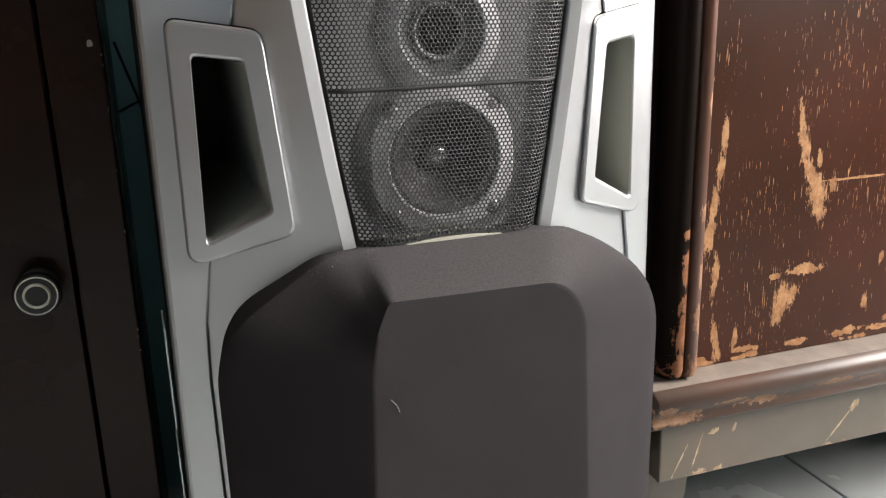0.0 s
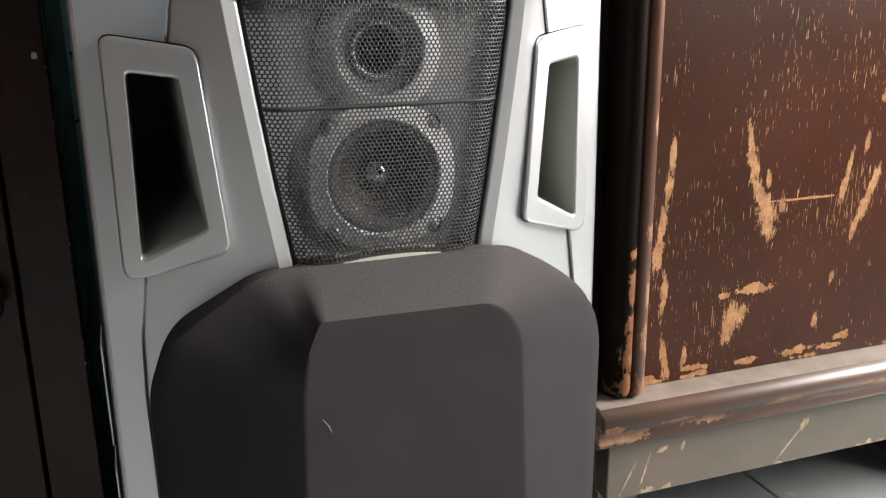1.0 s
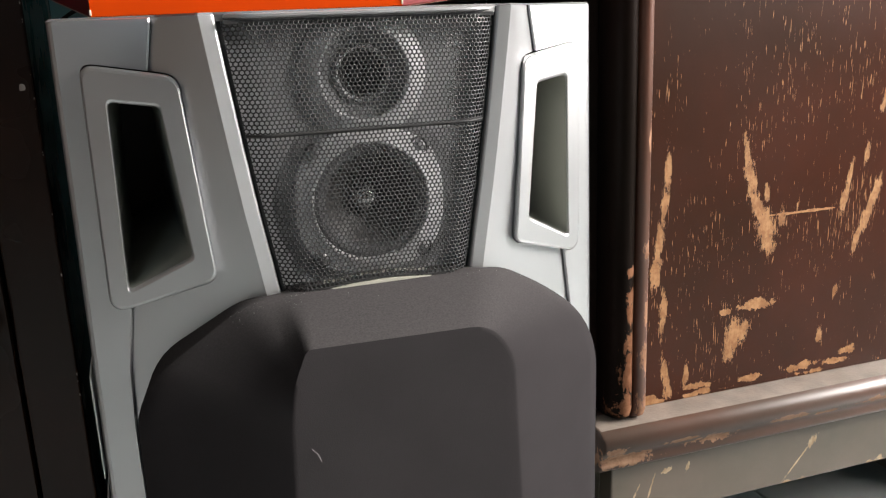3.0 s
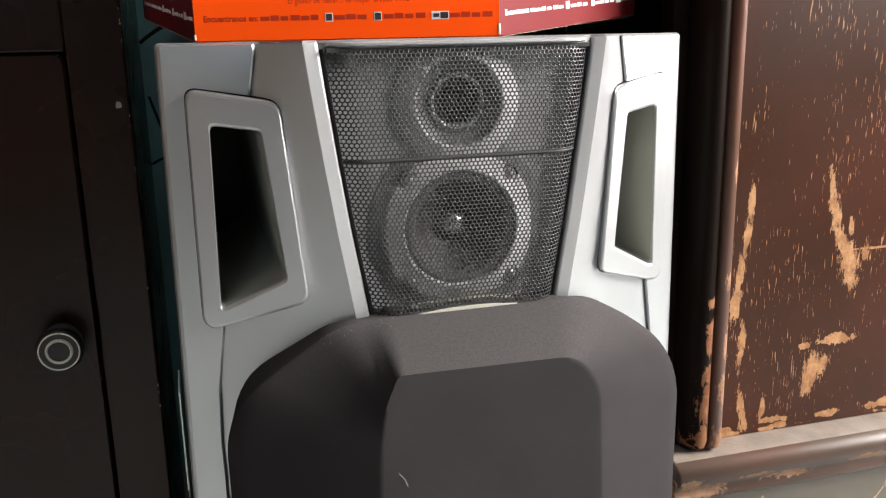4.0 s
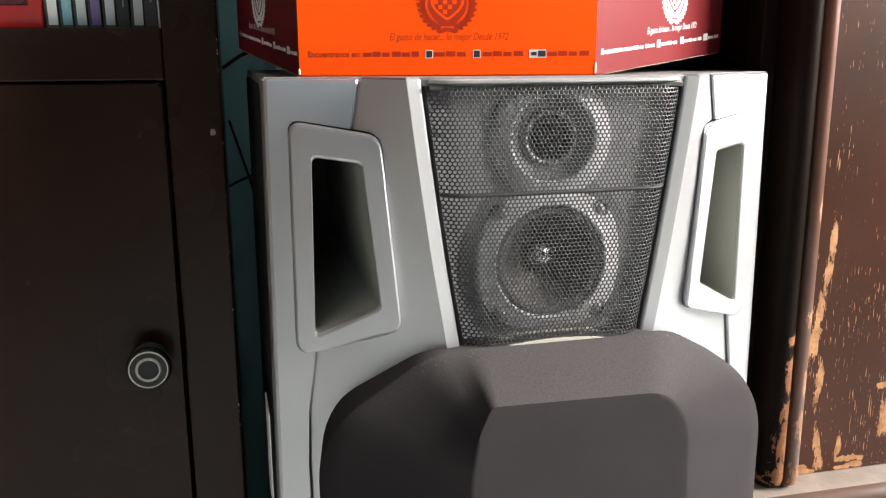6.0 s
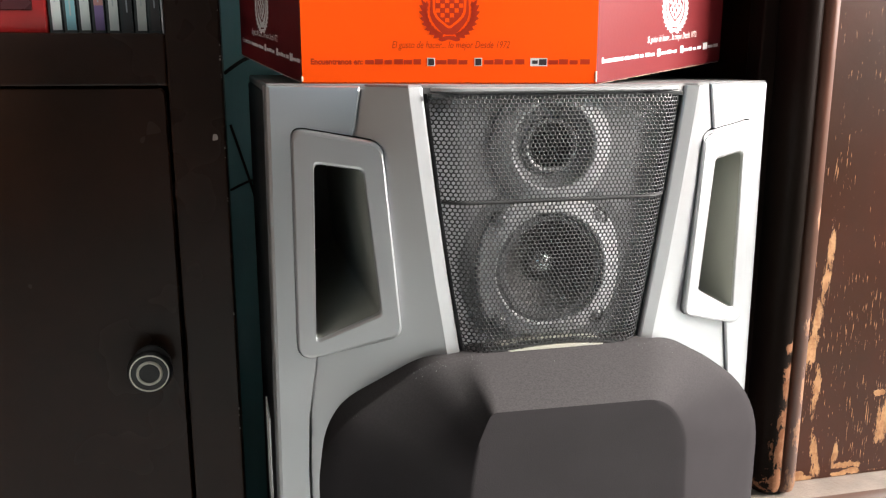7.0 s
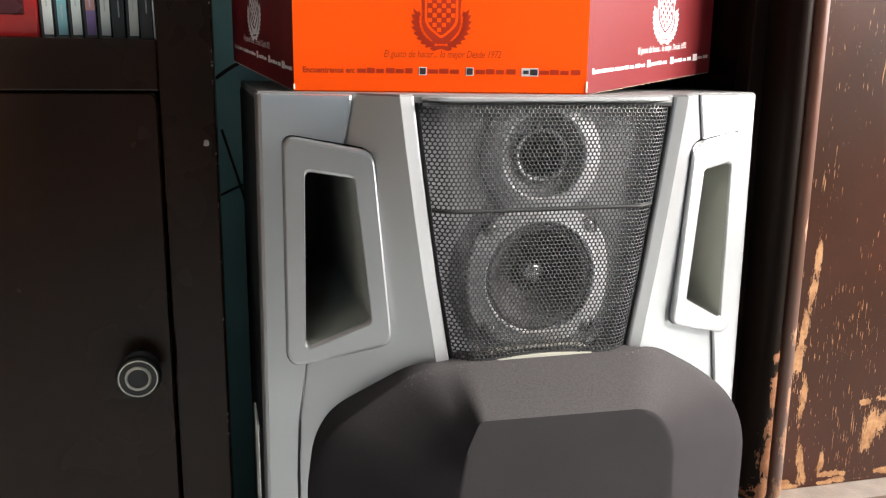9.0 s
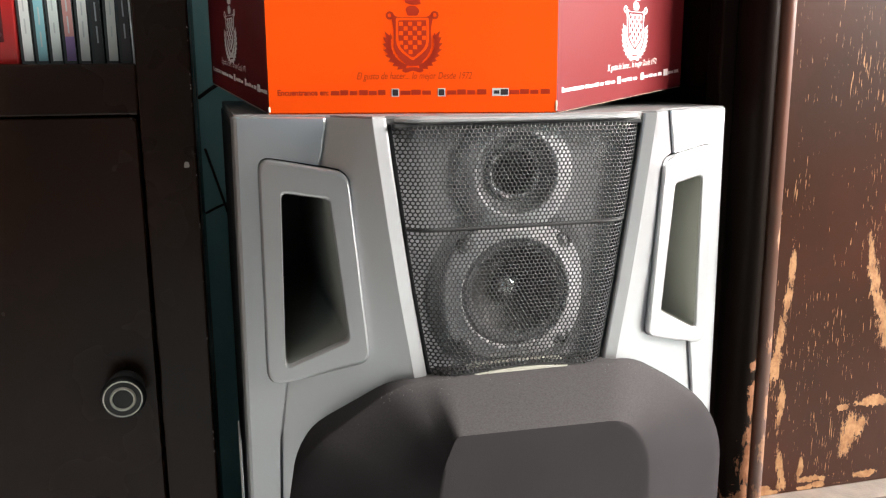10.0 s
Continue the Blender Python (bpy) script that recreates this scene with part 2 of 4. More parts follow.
TICKS = [
    (0.512, 0.462, 0.026, 0.050), (0.466, 0.470, 0.010, 0.045), (0.401, 0.458, 0.007, 0.020), (0.480, 0.408, 0.018, 0.020), (0.508, 0.350, 0.030, 0.024), (0.440, 0.335, 0.028, 0.026),
    (0.566, 0.342, 0.030, 0.030), (0.590, 0.362, 0.020, 0.030), (0.436, 0.266, 0.030, 0.030), (0.394, 0.310, 0.010, 0.050), (0.486, 0.287, 0.028, 0.010), (0.572, 0.455, 0.034, 0.045), (0.455, 0.540, 0.030, 0.035), (0.560, 0.560, 0.040, 0.040),
]
PANEL_WOOD = worn_wood("worn_brown_panel", (0.0310, 0.0088, 0.0043), (0.27, 0.145, 0.070), PANEL_CHIPS, amount=0.8, edge_z=0.2155, rough=0.34, streak=(980, 200, 74), density=0.612, spec=0.17, ticks=TICKS)
POST_CHIPS = [(0.366, 0.262, 0.010, 0.016, 0.0), (0.365, 0.312, 0.007, 0.006, 0.0), (0.366, 0.368, 0.003, 0.004, 0.0), (0.366, 0.225, 0.014, 0.010, 0.0), (0.360, 0.250, 0.007, 0.012, 0.0), (0.362, 0.275, 0.006, 0.009, 0.0), (0.361, 0.300, 0.004, 0.010, 0.0), (0.361, 0.330, 0.004, 0.004, 0.0)]
# near-black and brown copies of one wood: shaded and lit sides of the post
POST_SHADE_WOOD = worn_wood("worn_shaded_post", (0.0085, 0.0048, 0.0038), (0.17, 0.080, 0.045), POST_CHIPS, amount=0.5, rough=0.45, density=0.70, spec=0.04)
POST_LIT_WOOD = worn_wood("worn_lit_post", (0.090, 0.033, 0.021), (0.27, 0.14, 0.08), [(0.376, 0.262, 0.007, 0.014, 0.0), (0.372, 0.345, 0.004, 0.006, 0.0), (0.375, 0.225, 0.008, 0.012, 0.0), (0.373, 0.298, 0.003, 0.012, 0.0), (0.373, 0.424, 0.002, 0.010, 0.0)], amount=0.5, rough=0.34, density=0.68)
MOLD_WOOD = worn_wood("worn_brown_moulding", (0.062, 0.030, 0.020), (0.33, 0.19, 0.115), [(0.352, 0.187, 0.026, 0.006, 0.0), (0.345, 0.197, 0.010, 0.004, 0.0), (0.430, 0.190, 0.018, 0.004, 0.0), (0.402, 0.196, 0.014, 0.002, 0.0), (0.50, 0.195, 0.02, 0.003, 0.0), (0.540, 0.192, 0.012, 0.002, 0.0), (0.59, 0.196, 0.02, 0.003, 0.0)], amount=1.2, rough=0.40, streak=(60, 120, 420), density=0.72, spec=0.6)
BASE_WOOD = worn_wood("worn_brown_plinth", (0.076, 0.058, 0.044), (0.34, 0.25, 0.16), [(0.398, 0.162, 0.005, 0.003, 0.9), (0.368, 0.142, 0.0008, 0.012, 0.5), (0.383, 0.145, 0.0008, 0.014, 0.3), (0.527, 0.146, 0.0010, 0.014, 0.9), (0.5385, 0.159, 0.0035, 0.005, 0.5), (0.418, 0.162, 0.0015, 0.004, 0.3)], amount=0.3, rough=0.4, edge_z=0.1255, density=0.66)

# ---- building helpers ----


def part(name, bm, material, parent=None, label="", smooth=False, m=None, sharp=32):
    me = bpy.data.meshes.new(name)
    bmesh.ops.recalc_face_normals(bm, faces=bm.faces)
    bm.to_mesh(me)
    bm.free()
    me.materials.append(material)
    if smooth:
        for p in me.polygons:
            p.use_smooth = True
        me.set_sharp_from_angle(angle=radians(sharp))
    ob = new(name, me)
    ob.parent = parent
    if m is not None:
        ob.matrix_basis = m
    if label:
        ob["label"] = label
    return ob


def thing(name, m, label, category, group="", kind=""):
    ob = new(name)
    ob.empty_display_size = 0.05
    ob.matrix_basis = m
    return tagged(ob, label, category, group, kind)


def box(x0, y0, z0, x1, y1, z1, bevel=0.0, seg=2):
    bm = bmesh.new()
    bmesh.ops.create_cube(bm, size=1)
    bmesh.ops.scale(bm, vec=(x1 - x0, y1 - y0, z1 - z0), verts=bm.verts)
    bmesh.ops.translate(bm, vec=((x0 + x1) / 2, (y0 + y1) / 2, (z0 + z1) / 2), verts=bm.verts)
    if bevel:
        bmesh.ops.bevel(bm, geom=bm.edges[:], offset=bevel, segments=seg, profile=0.5, affect="EDGES")
    return bm


def rpoly(corners, radii, seg=6):
    """A polygon with rounded corners: seg + 1 points for each corner."""
    pts, n = [], len(corners)
    for i, (c, r) in enumerate(zip(corners, radii)):
        c, a, b = Vector(c), Vector(corners[i - 1]), Vector(corners[(i + 1) % n])
        da, db = (a - c), (b - c)
        r = min(r, da.length * 0.48, db.length * 0.48)
        p, q = c + da.normalized() * r, c + db.normalized() * r
        for k in range(seg + 1):
            t = k / seg
            pts.append(p * (1 - t) ** 2 + c * 2 * t * (1 - t) + q * t * t)
    return pts


def loft(loops, closed=True, cap0=False, cap1=False):
    bm = bmesh.new()
    rows = [[bm.verts.new(p) for p in loop] for loop in loops]
    n = len(rows[0])
    for a, b in zip(rows, rows[1:]):
        for k in range(n if closed else n - 1):
            bm.faces.new((a[k], a[(k + 1) % n], b[(k + 1) % n], b[k]))
    if cap0:
        bm.faces.new(rows[0][::-1])
    if cap1:
        bm.faces.new(rows[-1])
    return bm


def turned(profile, seg=40, cap=False):
    """A turned body about the local -y axis: (radius, y) pairs."""
    loops = []
    for r, y in profile:
        loops.append([(r * math.cos(2 * math.pi * k / seg), y, r * math.sin(2 * math.pi * k / seg)) for k in range(seg)])
    return loft(loops, True, cap, cap)


def extruded(outline, y0, y1, bevel=0.0):
    """An (x, z) outline made solid from y0 back to y1, with a bevelled front."""
    c = sum((Vector(p) for p in outline), Vector((0, 0))) / len(outline)
    inset = [Vector(p) + (c - Vector(p)).normalized() * bevel for p in outline]
    loops = []
    if bevel:
        loops.append([(p[0], y0, p[1]) for p in inset])
        loops.append([(p[0], y0 + bevel, p[1]) for p in outline])
    else:
        loops.append([(p[0], y0, p[1]) for p in outline])
    loops.append([(p[0], y1, p[1]) for p in outline])
    return loft(loops, True, True, True)


def lettering(text, size, material, parent, m, align="LEFT", shear=0.0, width=None, name="lettering", bold=0.0):
    cu = bpy.data.curves.new(name, "FONT")
    cu.body, cu.size, cu.align_x, cu.shear, cu.resolution_u, cu.offset = text, size, align, shear, 3, bold
    tmp = bpy.data.objects.new("tmp", cu)
    scene.collection.objects.link(tmp)
    bpy.context.view_layer.update()
    me = bpy.data.meshes.new_from_object(tmp.evaluated_get(bpy.context.evaluated_depsgraph_get()))
    bpy.data.objects.remove(tmp)
    me.materials.clear()
    me.materials.append(material)
    if width:
        xs = [v.co.x for v in me.vertices]
        k = width / (max(xs) - min(xs))
        for v in me.vertices:
            v.co.x *= k
    ob = new(name, me)
    ob.parent = parent
    ob.matrix_basis = m
    return ob


def carve(ob, cutter_bm):
    me = bpy.data.meshes.new("cutter")
    bmesh.ops.recalc_face_normals(cutter_bm, faces=cutter_bm.faces)
    cutter_bm.to_mesh(me)
    cutter_bm.free()
    cutter = new("cutter", me)
    cutter.parent = ob.parent
    mod = ob.modifiers.new("carve", "BOOLEAN")
    mod.operation, mod.object, mod.solver = "DIFFERENCE", cutter, "EXACT"
    bpy.context.view_layer.update()
    done = bpy.data.meshes.new_from_object(ob.evaluated_get(bpy.context.evaluated_depsgraph_get()))
    ob.modifiers.clear()
    for p in done.polygons:
        p.use_smooth = True
    done.set_sharp_from_angle(angle=math.radians(11))
    ob.data = done
    bpy.data.objects.remove(cutter)


# ---- room ----
RX0, RX1, RY0, RY1, RZ = -1.6, 1.7, -2.3, 0.88, 2.45


def wall_slab(name, b, material, label):
    ob = part(name, box(*b), material, None, smooth=False)
    return tagged(ob, label, "wall", kind="structure")


wall_slab("wall_north", (RX0 - 0.12, RY1, 0, RX1 + 0.12, RY1 + 0.12, RZ), WALL, "teal painted plaster wall behind the furniture")
# the other walls and the ceiling are unseen, darkened to cut fill light
wall_slab("wall_west", (RX0 - 0.12, RY0, 0, RX0, RY1, RZ), WALL_DARK, "unseen dark brown side wall, kept dark to cut fill light")
for nm, b in (("wall_east_a", (RX1, RY0, 0, RX1 + 0.12, -0.72, RZ)), ("wall_east_b", (RX1, -0.72, 0, RX1 + 0.12, 0.38, 0.76)), ("wall_east_c", (RX1, -0.72, 1.68, RX1 + 0.12, 0.38, RZ)), ("wall_east_d", (RX1, 0.38, 0, RX1 + 0.12, 0.48, RZ)), ("wall_east_e", (RX1, 0.48, 1.95, RX1 + 0.12, RY1, RZ))):
    wall_slab(nm, b, WALL_PLAIN, "unseen dull grey-beige wall around the added openings")
for nm, b in (("wall_south_a", (RX0 - 0.12, RY0 - 0.12, 0, -1.35, RY0, RZ)), ("wall_south_b", (-0.65, RY0 - 0.12, 0, RX1 + 0.12, RY0, RZ)), ("wall_south_c", (-1.35, RY0 - 0.12, 0, -0.65, RY0, 0.85)), ("wall_south_d", (-1.35, RY0 - 0.12, 1.75, -0.65, RY0, RZ))):
    wall_slab(nm, b, WALL_DARK, "unseen dark brown wall around an added opening, kept dark to cut fill light")
tagged(part("ceiling", box(RX0 - 0.12, RY0 - 0.12, RZ, RX1 + 0.12, RY1 + 0.12, RZ + 0.1), CEILING), "unseen grey ceiling, dulled to cut bounced light", "ceiling", kind="structure")
floor = tagged(part("floor", box(RX0 - 0.12, RY0 - 0.12, -0.1, RX1 + 0.12, RY1 + 0.12, -0.003), GROUT), "pale glazed ceramic tile floor with grey joints", "floor", kind="structure")
tagged(part("ground", box(-40, -40, -0.3, 40, 40, -0.2), mat("paving", (0.3, 0.29, 0.27), 0.9)), "plain grey paving outside", "ground", kind="structure")

# ---- loudspeaker ----
SPK = pose(0.16507, 0.51809, 0, 0, 0, 1.0)
speaker = thing("loudspeaker", SPK, "silver and black three-way loudspeaker standing on the tiled floor", "loudspeaker")
SEAM = [(0.03, 0.140), (0.20, 0.1455), (0.279, 0.1464), (0.3158, 0.1450), (0.3513, 0.1400), (0.41, 0.130), (0.489, 0.1160), (0.5165, 0.1115)]
BEVEL = [(0.03, 0.050), (0.20, 0.052), (0.357, 0.0660), (0.388, 0.0714), (0.42, 0.0766), (0.456, 0.0815), (0.485, 0.0853), (0.5165, 0.0892)]


def along(table, z):
    zs, us = zip(*table)
    return float(np.interp(z, zs, us))


def side_u(z):
    return 0.1690 - 0.0042 * z / 0.5165


def outer_v(u, z):
    return -0.33 * (side_u(z) - u)


ZS = [0.03, 0.12, 0.20, 0.25, 0.279, 0.30, 0.3158, 0.335, 0.3513, 0.38, 0.41, 0.45, 0.489, 0.5135]
fronts = {-1: [], 1: []}
for s in (-1, 1):
    # the outer side piece of the front, a little proud of the inner one
    loops = []
    for z in ZS:
        e, k = side_u(z), along(SEAM, z)
        sec = [(e - 0.002, 0.020), (e, 0.018), (e, 0.003), (e - 0.0012, 0.0006), (e - 0.003, outer_v(e - 0.003, z))]
        sec += [(k + 0.0012, outer_v(k + 0.0012, z)), (k, outer_v(k, z) + 0.0010), (k, 0.015)]
        loops.append([(s * u, v, z) for u, v in sec])
    loops.append([(u, v + 0.0003, 0.5155) for u, v, z in loops[-1]])
    loops.append([(u * 0.998, v + 0.0012, 0.5162) for u, v, z in loops[-1]])
    fronts[s].append(part("side_panel", loft(loops, True, True, True), SILVER, speaker, smooth=True))
    # the inner piece that turns forward to the grille
    loops = []
    for z in ZS + [0.5160]:
        k, b = along(SEAM, z) - 0.0004, along(BEVEL, z)
        g = b - 0.0086
        w = outer_v(k, z) + 0.0026
        sec = [(k + 0.004, 0.006), (k, w), (k - 0.25 * (k - b), w + 0.25 * (-0.0408 - w)), (k - 0.6 * (k - b), w + 0.60 * (-0.0408 - w)), (b + 0.0008, -0.0402), (b, -0.0408), (b - 0.0008, -0.0407), (g + 0.0016, -0.0397), (g + 0.0006, -0.0391), (g, -0.0376), (g - 0.001, -0.012)]
        loops.append([(s * u, v, z) for u, v in sec])
    fronts[s].append(part("front_fascia", loft(loops, True, True, True), SILVER, speaker, smooth=True))

# cabinet and top
cabinet = part("cabinet", box(-0.1645, 0.0195, 0.0, 0.1645, 0.262, 0.512, 0.002), VINYL, speaker, "black vinyl-wrapped cabinet")
side = [(0.1635, 0.26), (0.1642, 0.002), (0.1095, -0.0150), (0.0892, -0.0402), (0.0812, -0.0372), (0.074, -0.0405), (0.062, -0.0434), (0.030, -0.0448)]
top = [(-u, v) for u, v in side] + side[::-1]
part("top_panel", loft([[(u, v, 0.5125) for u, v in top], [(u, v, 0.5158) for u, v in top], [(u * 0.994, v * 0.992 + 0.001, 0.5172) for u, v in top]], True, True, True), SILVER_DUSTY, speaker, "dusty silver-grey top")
# ports
for s in (-1, 1):
    def port_loop(corners, radii, lift, grow_=0.0, seg=7):
        c = Vector((0.1235, 0.424))
        pts = rpoly(corners, radii, seg)
        out = []
        for p in pts:
            d = (p - c)
            p = p + d.normalized() * grow_
            bow = 0.0016 * (1 - ((p[1] - 0.424) / 0.07) ** 2)
            out.append((s * p[0], -0.43 * (0.1655 - p[0]) - lift - bow, p[1]))
        return out
    outer = [(0.1510, 0.4930), (0.1020, 0.4850), (0.0922, 0.3706), (0.1518, 0.3512)]
    inner = [(0.1391, 0.4724), (0.1127, 0.4688), (0.1042, 0.3855), (0.1408, 0.3655)]
    ro, ri = (0.008, 0.007, 0.007, 0.012), (0.004, 0.003, 0.003, 0.005)
    slot = rpoly([Vector((0.1235, 0.424)) + (Vector(p) - Vector((0.1235, 0.424))) * 1.012 for p in outer], ro, 7)
    for ob in fronts[s] + [cabinet]:
        carve(ob, loft([[(s * p[0], v, p[1]) for p in slot] for v in (-0.08, 0.1675)], True, True, True))
    frame_loops = [port_loop(outer, ro, -0.006), port_loop(outer, ro, 0.0010), port_loop(outer, ro, 0.0024, -0.0010), port_loop(outer, ro, 0.0030, -0.0026),
                   port_loop(inner, ri, 0.0030, 0.0022), port_loop(inner, ri, 0.0022, 0.0008), port_loop(inner, ri, 0.0004, 0.0)]
    pf = part("port_frame", loft(frame_loops), SILVER, speaker, smooth=True, sharp=14)
    deep = [(0.134, 0.466), (0.112, 0.462), (0.108, 0.392), (0.136, 0.372)]
    tun = [port_loop(inner, ri, 0.0004), port_loop(inner, ri, -0.004)]
    for k in (0.2, 0.5, 1.0):
        tun.append([tuple(Vector(a).lerp(Vector((s * p[0], 0.165, p[1])), k)) for a, p in zip(tun[1], rpoly(deep, ri, 7))])
    part("port_tunnel", loft(tun, True, False, False), PORT_PLASTIC, pf, "moulded grey port tunnel", smooth=True)
    # black cap puts the shade deep in the port into colour
    part("port_end", extruded(rpoly([(s * 0.150, 0.475), (s * 0.10, 0.475), (s * 0.10, 0.36), (s * 0.150, 0.36)], (0.004,) * 4), 0.1645, 0.1665), RUBBER, pf, "black cap standing in for the shaded depth of the port")

# inner baffle and drive units
baffle = part("baffle", box(-0.092, -0.0270, 0.345, 0.092, -0.011, 0.512), BAFFLE, speaker, "grey inner baffle")
for zc, rc in ((0.4810, 0.0190), (0.4065, 0.0336)):
    carve(baffle, loft([[(rc * math.cos(a), v, zc + rc * math.sin(a)) for a in np.linspace(0, 2 * math.pi, 41)[:-1]] for v in (-0.04, 0.01)], True, True, True))


def driver(z, profile_list):
    """Turned parts round one axis, cut flat under the top rail."""
    root = None
    for nm, prof, material, lb in profile_list:
        bm = turned(prof, 56)
        for q in bm.verts:
            q.co.z = min(q.co.z, 0.0305)
        o = part(nm, bm, material, root or speaker, lb, smooth=True, m=pose(0, -0.0270, z) if root is None else None)
        root = root or o
    return root


tweeter = driver(0.4810, [
    ("tweeter", [(0.0385, 0.0), (0.0383, -0.0022), (0.0370, -0.0034), (0.0320, -0.0058), (0.0280, -0.0079), (0.0266, -0.0082), (0.0256, -0.0076), (0.0252, -0.0040)], DRIVER_RING, "grey horn-loaded tweeter"),
    ("horn", [(0.0254, -0.0050), (0.0240, -0.0032), (0.0205, -0.0008), (0.0172, 0.0010)], HORN, "dark grey horn"),
    ("throat_ring", [(0.0174, 0.0012), (0.0170, -0.0012), (0.0156, -0.0030), (0.0142, -0.0022), (0.0133, 0.0015)], BAFFLE, "grey ring round the throat"),
    ("throat", [(0.0134, 0.0005), (0.0130, 0.0100), (0.0075, 0.0105), (0.006, 0.0085), (0.003, 0.0072), (0.0002, 0.007)], RUBBER, "black dome in its throat"),
])
flange = rpoly([(-0.0460, 0.0425), (0.0460, 0.0425), (0.0460, -0.0425), (-0.0460, -0.0425)], (0.040,) * 4, 11)
turns = [math.atan2(p[1], p[0]) for p in flange]


def rim(r, y):
    return [(r * math.cos(a), y, r * math.sin(a)) for a in turns]


mid = part("midrange_driver", loft([[(p[0], 0, p[1]) for p in flange], [(p[0], -0.0034, p[1]) for p in flange], [(p[0] * 0.975, -0.0050, p[1] * 0.975) for p in flange], rim(0.0374, -0.0070), rim(0.0360, -0.0078), rim(0.0350, -0.0076), rim(0.0342, -0.0050), rim(0.0338, 0.004)]), DRIVER_RING, speaker, "grey midrange driver frame", smooth=True, m=pose(0, -0.0270, 0.4065))
part("surround", turned([(0.0344, -0.0030), (0.0336, -0.0044), (0.0318, -0.0052), (0.0292, -0.0046), (0.0270, -0.0018), (0.0262, 0.0004)], 56), SURROUND, mid, "dark grey rubber surround", smooth=True)
part("cone", turned([(0.0266, -0.0002), (0.0205, 0.0055), (0.0130, 0.0115), (0.0085, 0.0150)], 56), CONE, mid, "dark paper cone", smooth=True)
part("dust_cap", turned([(0.0092, 0.0146), (0.0090, 0.0118), (0.0080, 0.0092), (0.0060, 0.0070), (0.0032, 0.0058), (0.0002, 0.0054)], 32), DUST_CAP, mid, "shiny silver dust cap", smooth=True)
# dark ring puts the shade of the step round the driver into colour
part("recess_ring", turned([(0.0560, 0.0), (0.0558, -0.0008), (0.0475, -0.0016)], 56), HORN, mid, "dark grey ring for the shaded step round the driver", smooth=True)
for su in (-1, 1):
    for sz in (-1, 1):
        part("screw_well", turned([(0.0056, -0.001), (0.0056, -0.0056), (0.0046, -0.0060), (0.0042, -0.0046), (0.0002, -0.0046)], 18), RUBBER, mid, "black screw well", m=pose(su * 0.0314, 0, sz * 0.0310))
        part("screw", turned([(0.0034, -0.0048), (0.0032, -0.0064), (0.0020, -0.0072), (0.0002, -0.0074)], 14), STEEL, mid, "bright steel screw", smooth=True, m=pose(su * 0.0314, 0, sz * 0.0310))


# perforated grille: a curved black steel sheet with six-sided holes
def grille_half(z):
    return along(BEVEL, z) - 0.0088


def grille_v(u, z):
    w = grille_half(z)
    q = max(0.0, min(1.0, (abs(u) - (w - 0.016)) / 0.016))
    step = -0.0009 if z > 0.4512 else 0.0
    crown = max(0.0, min(1.0, (z - 0.5045) / 0.007))
    return -0.0468 + step + 0.0022 * (u / 0.08) ** 2 + 0.0100 * q * q + 0.0014 * crown * crown


def bottom_z(u):
    return 0.3574 + 0.0056 * max(0.0, 1 - (u / 0.052) ** 2)


def perforated():
    bm = bmesh.new()
    pitch = 0.00262
    rowh = pitch * math.sqrt(3) / 2
    hexr, hole = pitch / math.sqrt(3), pitch * 0.405
    cache = {}

    def vert(u, z, back=0.0):
        key = (round(u, 5), round(z, 5), back)
        if key not in cache:
            cache[key] = bm.verts.new((u, grille_v(u, z) + back, z))
        return cache[key]
    rows_ = int(0.160 / rowh)
    for j in range(rows_):
        zc = 0.5105 - j * rowh
        w = grille_half(zc) - 0.0016
        for i in range(-38, 39):
            uc = (i + 0.5 * (j % 2)) * pitch
            if abs(uc) > w or zc < bottom_z(uc) + 0.001:
                continue
            o, w1, h, hb = [], [], [], []
            for k in range(6):
                a = math.pi / 6 + k * math.pi / 3
                o.append(vert(uc + hexr * math.cos(a), zc + hexr * math.sin(a)))
                w1.append(vert(uc + 1.12 * hole * math.cos(a), zc + 1.12 * hole * math.sin(a), 0.00004))
                h.append(vert(uc + hole * math.cos(a), zc + hole * math.sin(a), 0.00022))
                hb.append(vert(uc + hole * math.cos(a), zc + hole * math.sin(a), 0.00035))
            for k in range(6):
                n = (k + 1) % 6
                bm.faces.new((o[k], o[n], w1[n], w1[k]))
                bm.faces.new((w1[k], w1[n], h[n], h[k]))
                bm.faces.new((h[k], h[n], hb[n], hb[k]))
    for f in bm.faces:
        f.smooth = True
    return bm


def quick(name, bm, material, parent, label=""):
    me = bpy.data.meshes.new(name)
    bm.to_mesh(me)
    bm.free()
    me.materials.append(material)
    ob = new(name, me)
    ob.parent = parent
    if label:
        ob["label"] = label
    return ob


loops = []
for u in np.linspace(-0.0792, 0.0792, 33):
    e = grille_v(u, 0.500) - 0.0012
    loops.append([(u, e + 0.0040, 0.5136), (u, e + 0.0006, 0.5137), (u, e, 0.5142), (u, e, 0.5154), (u, e + 0.0006, 0.5160), (u, e + 0.0028, 0.5161)])
part("top_rail", loft(loops, True, True, True), SILVER, speaker, smooth=True)
grille = quick("grille", perforated(), MESH_BLACK, speaker, "black perforated steel grille")
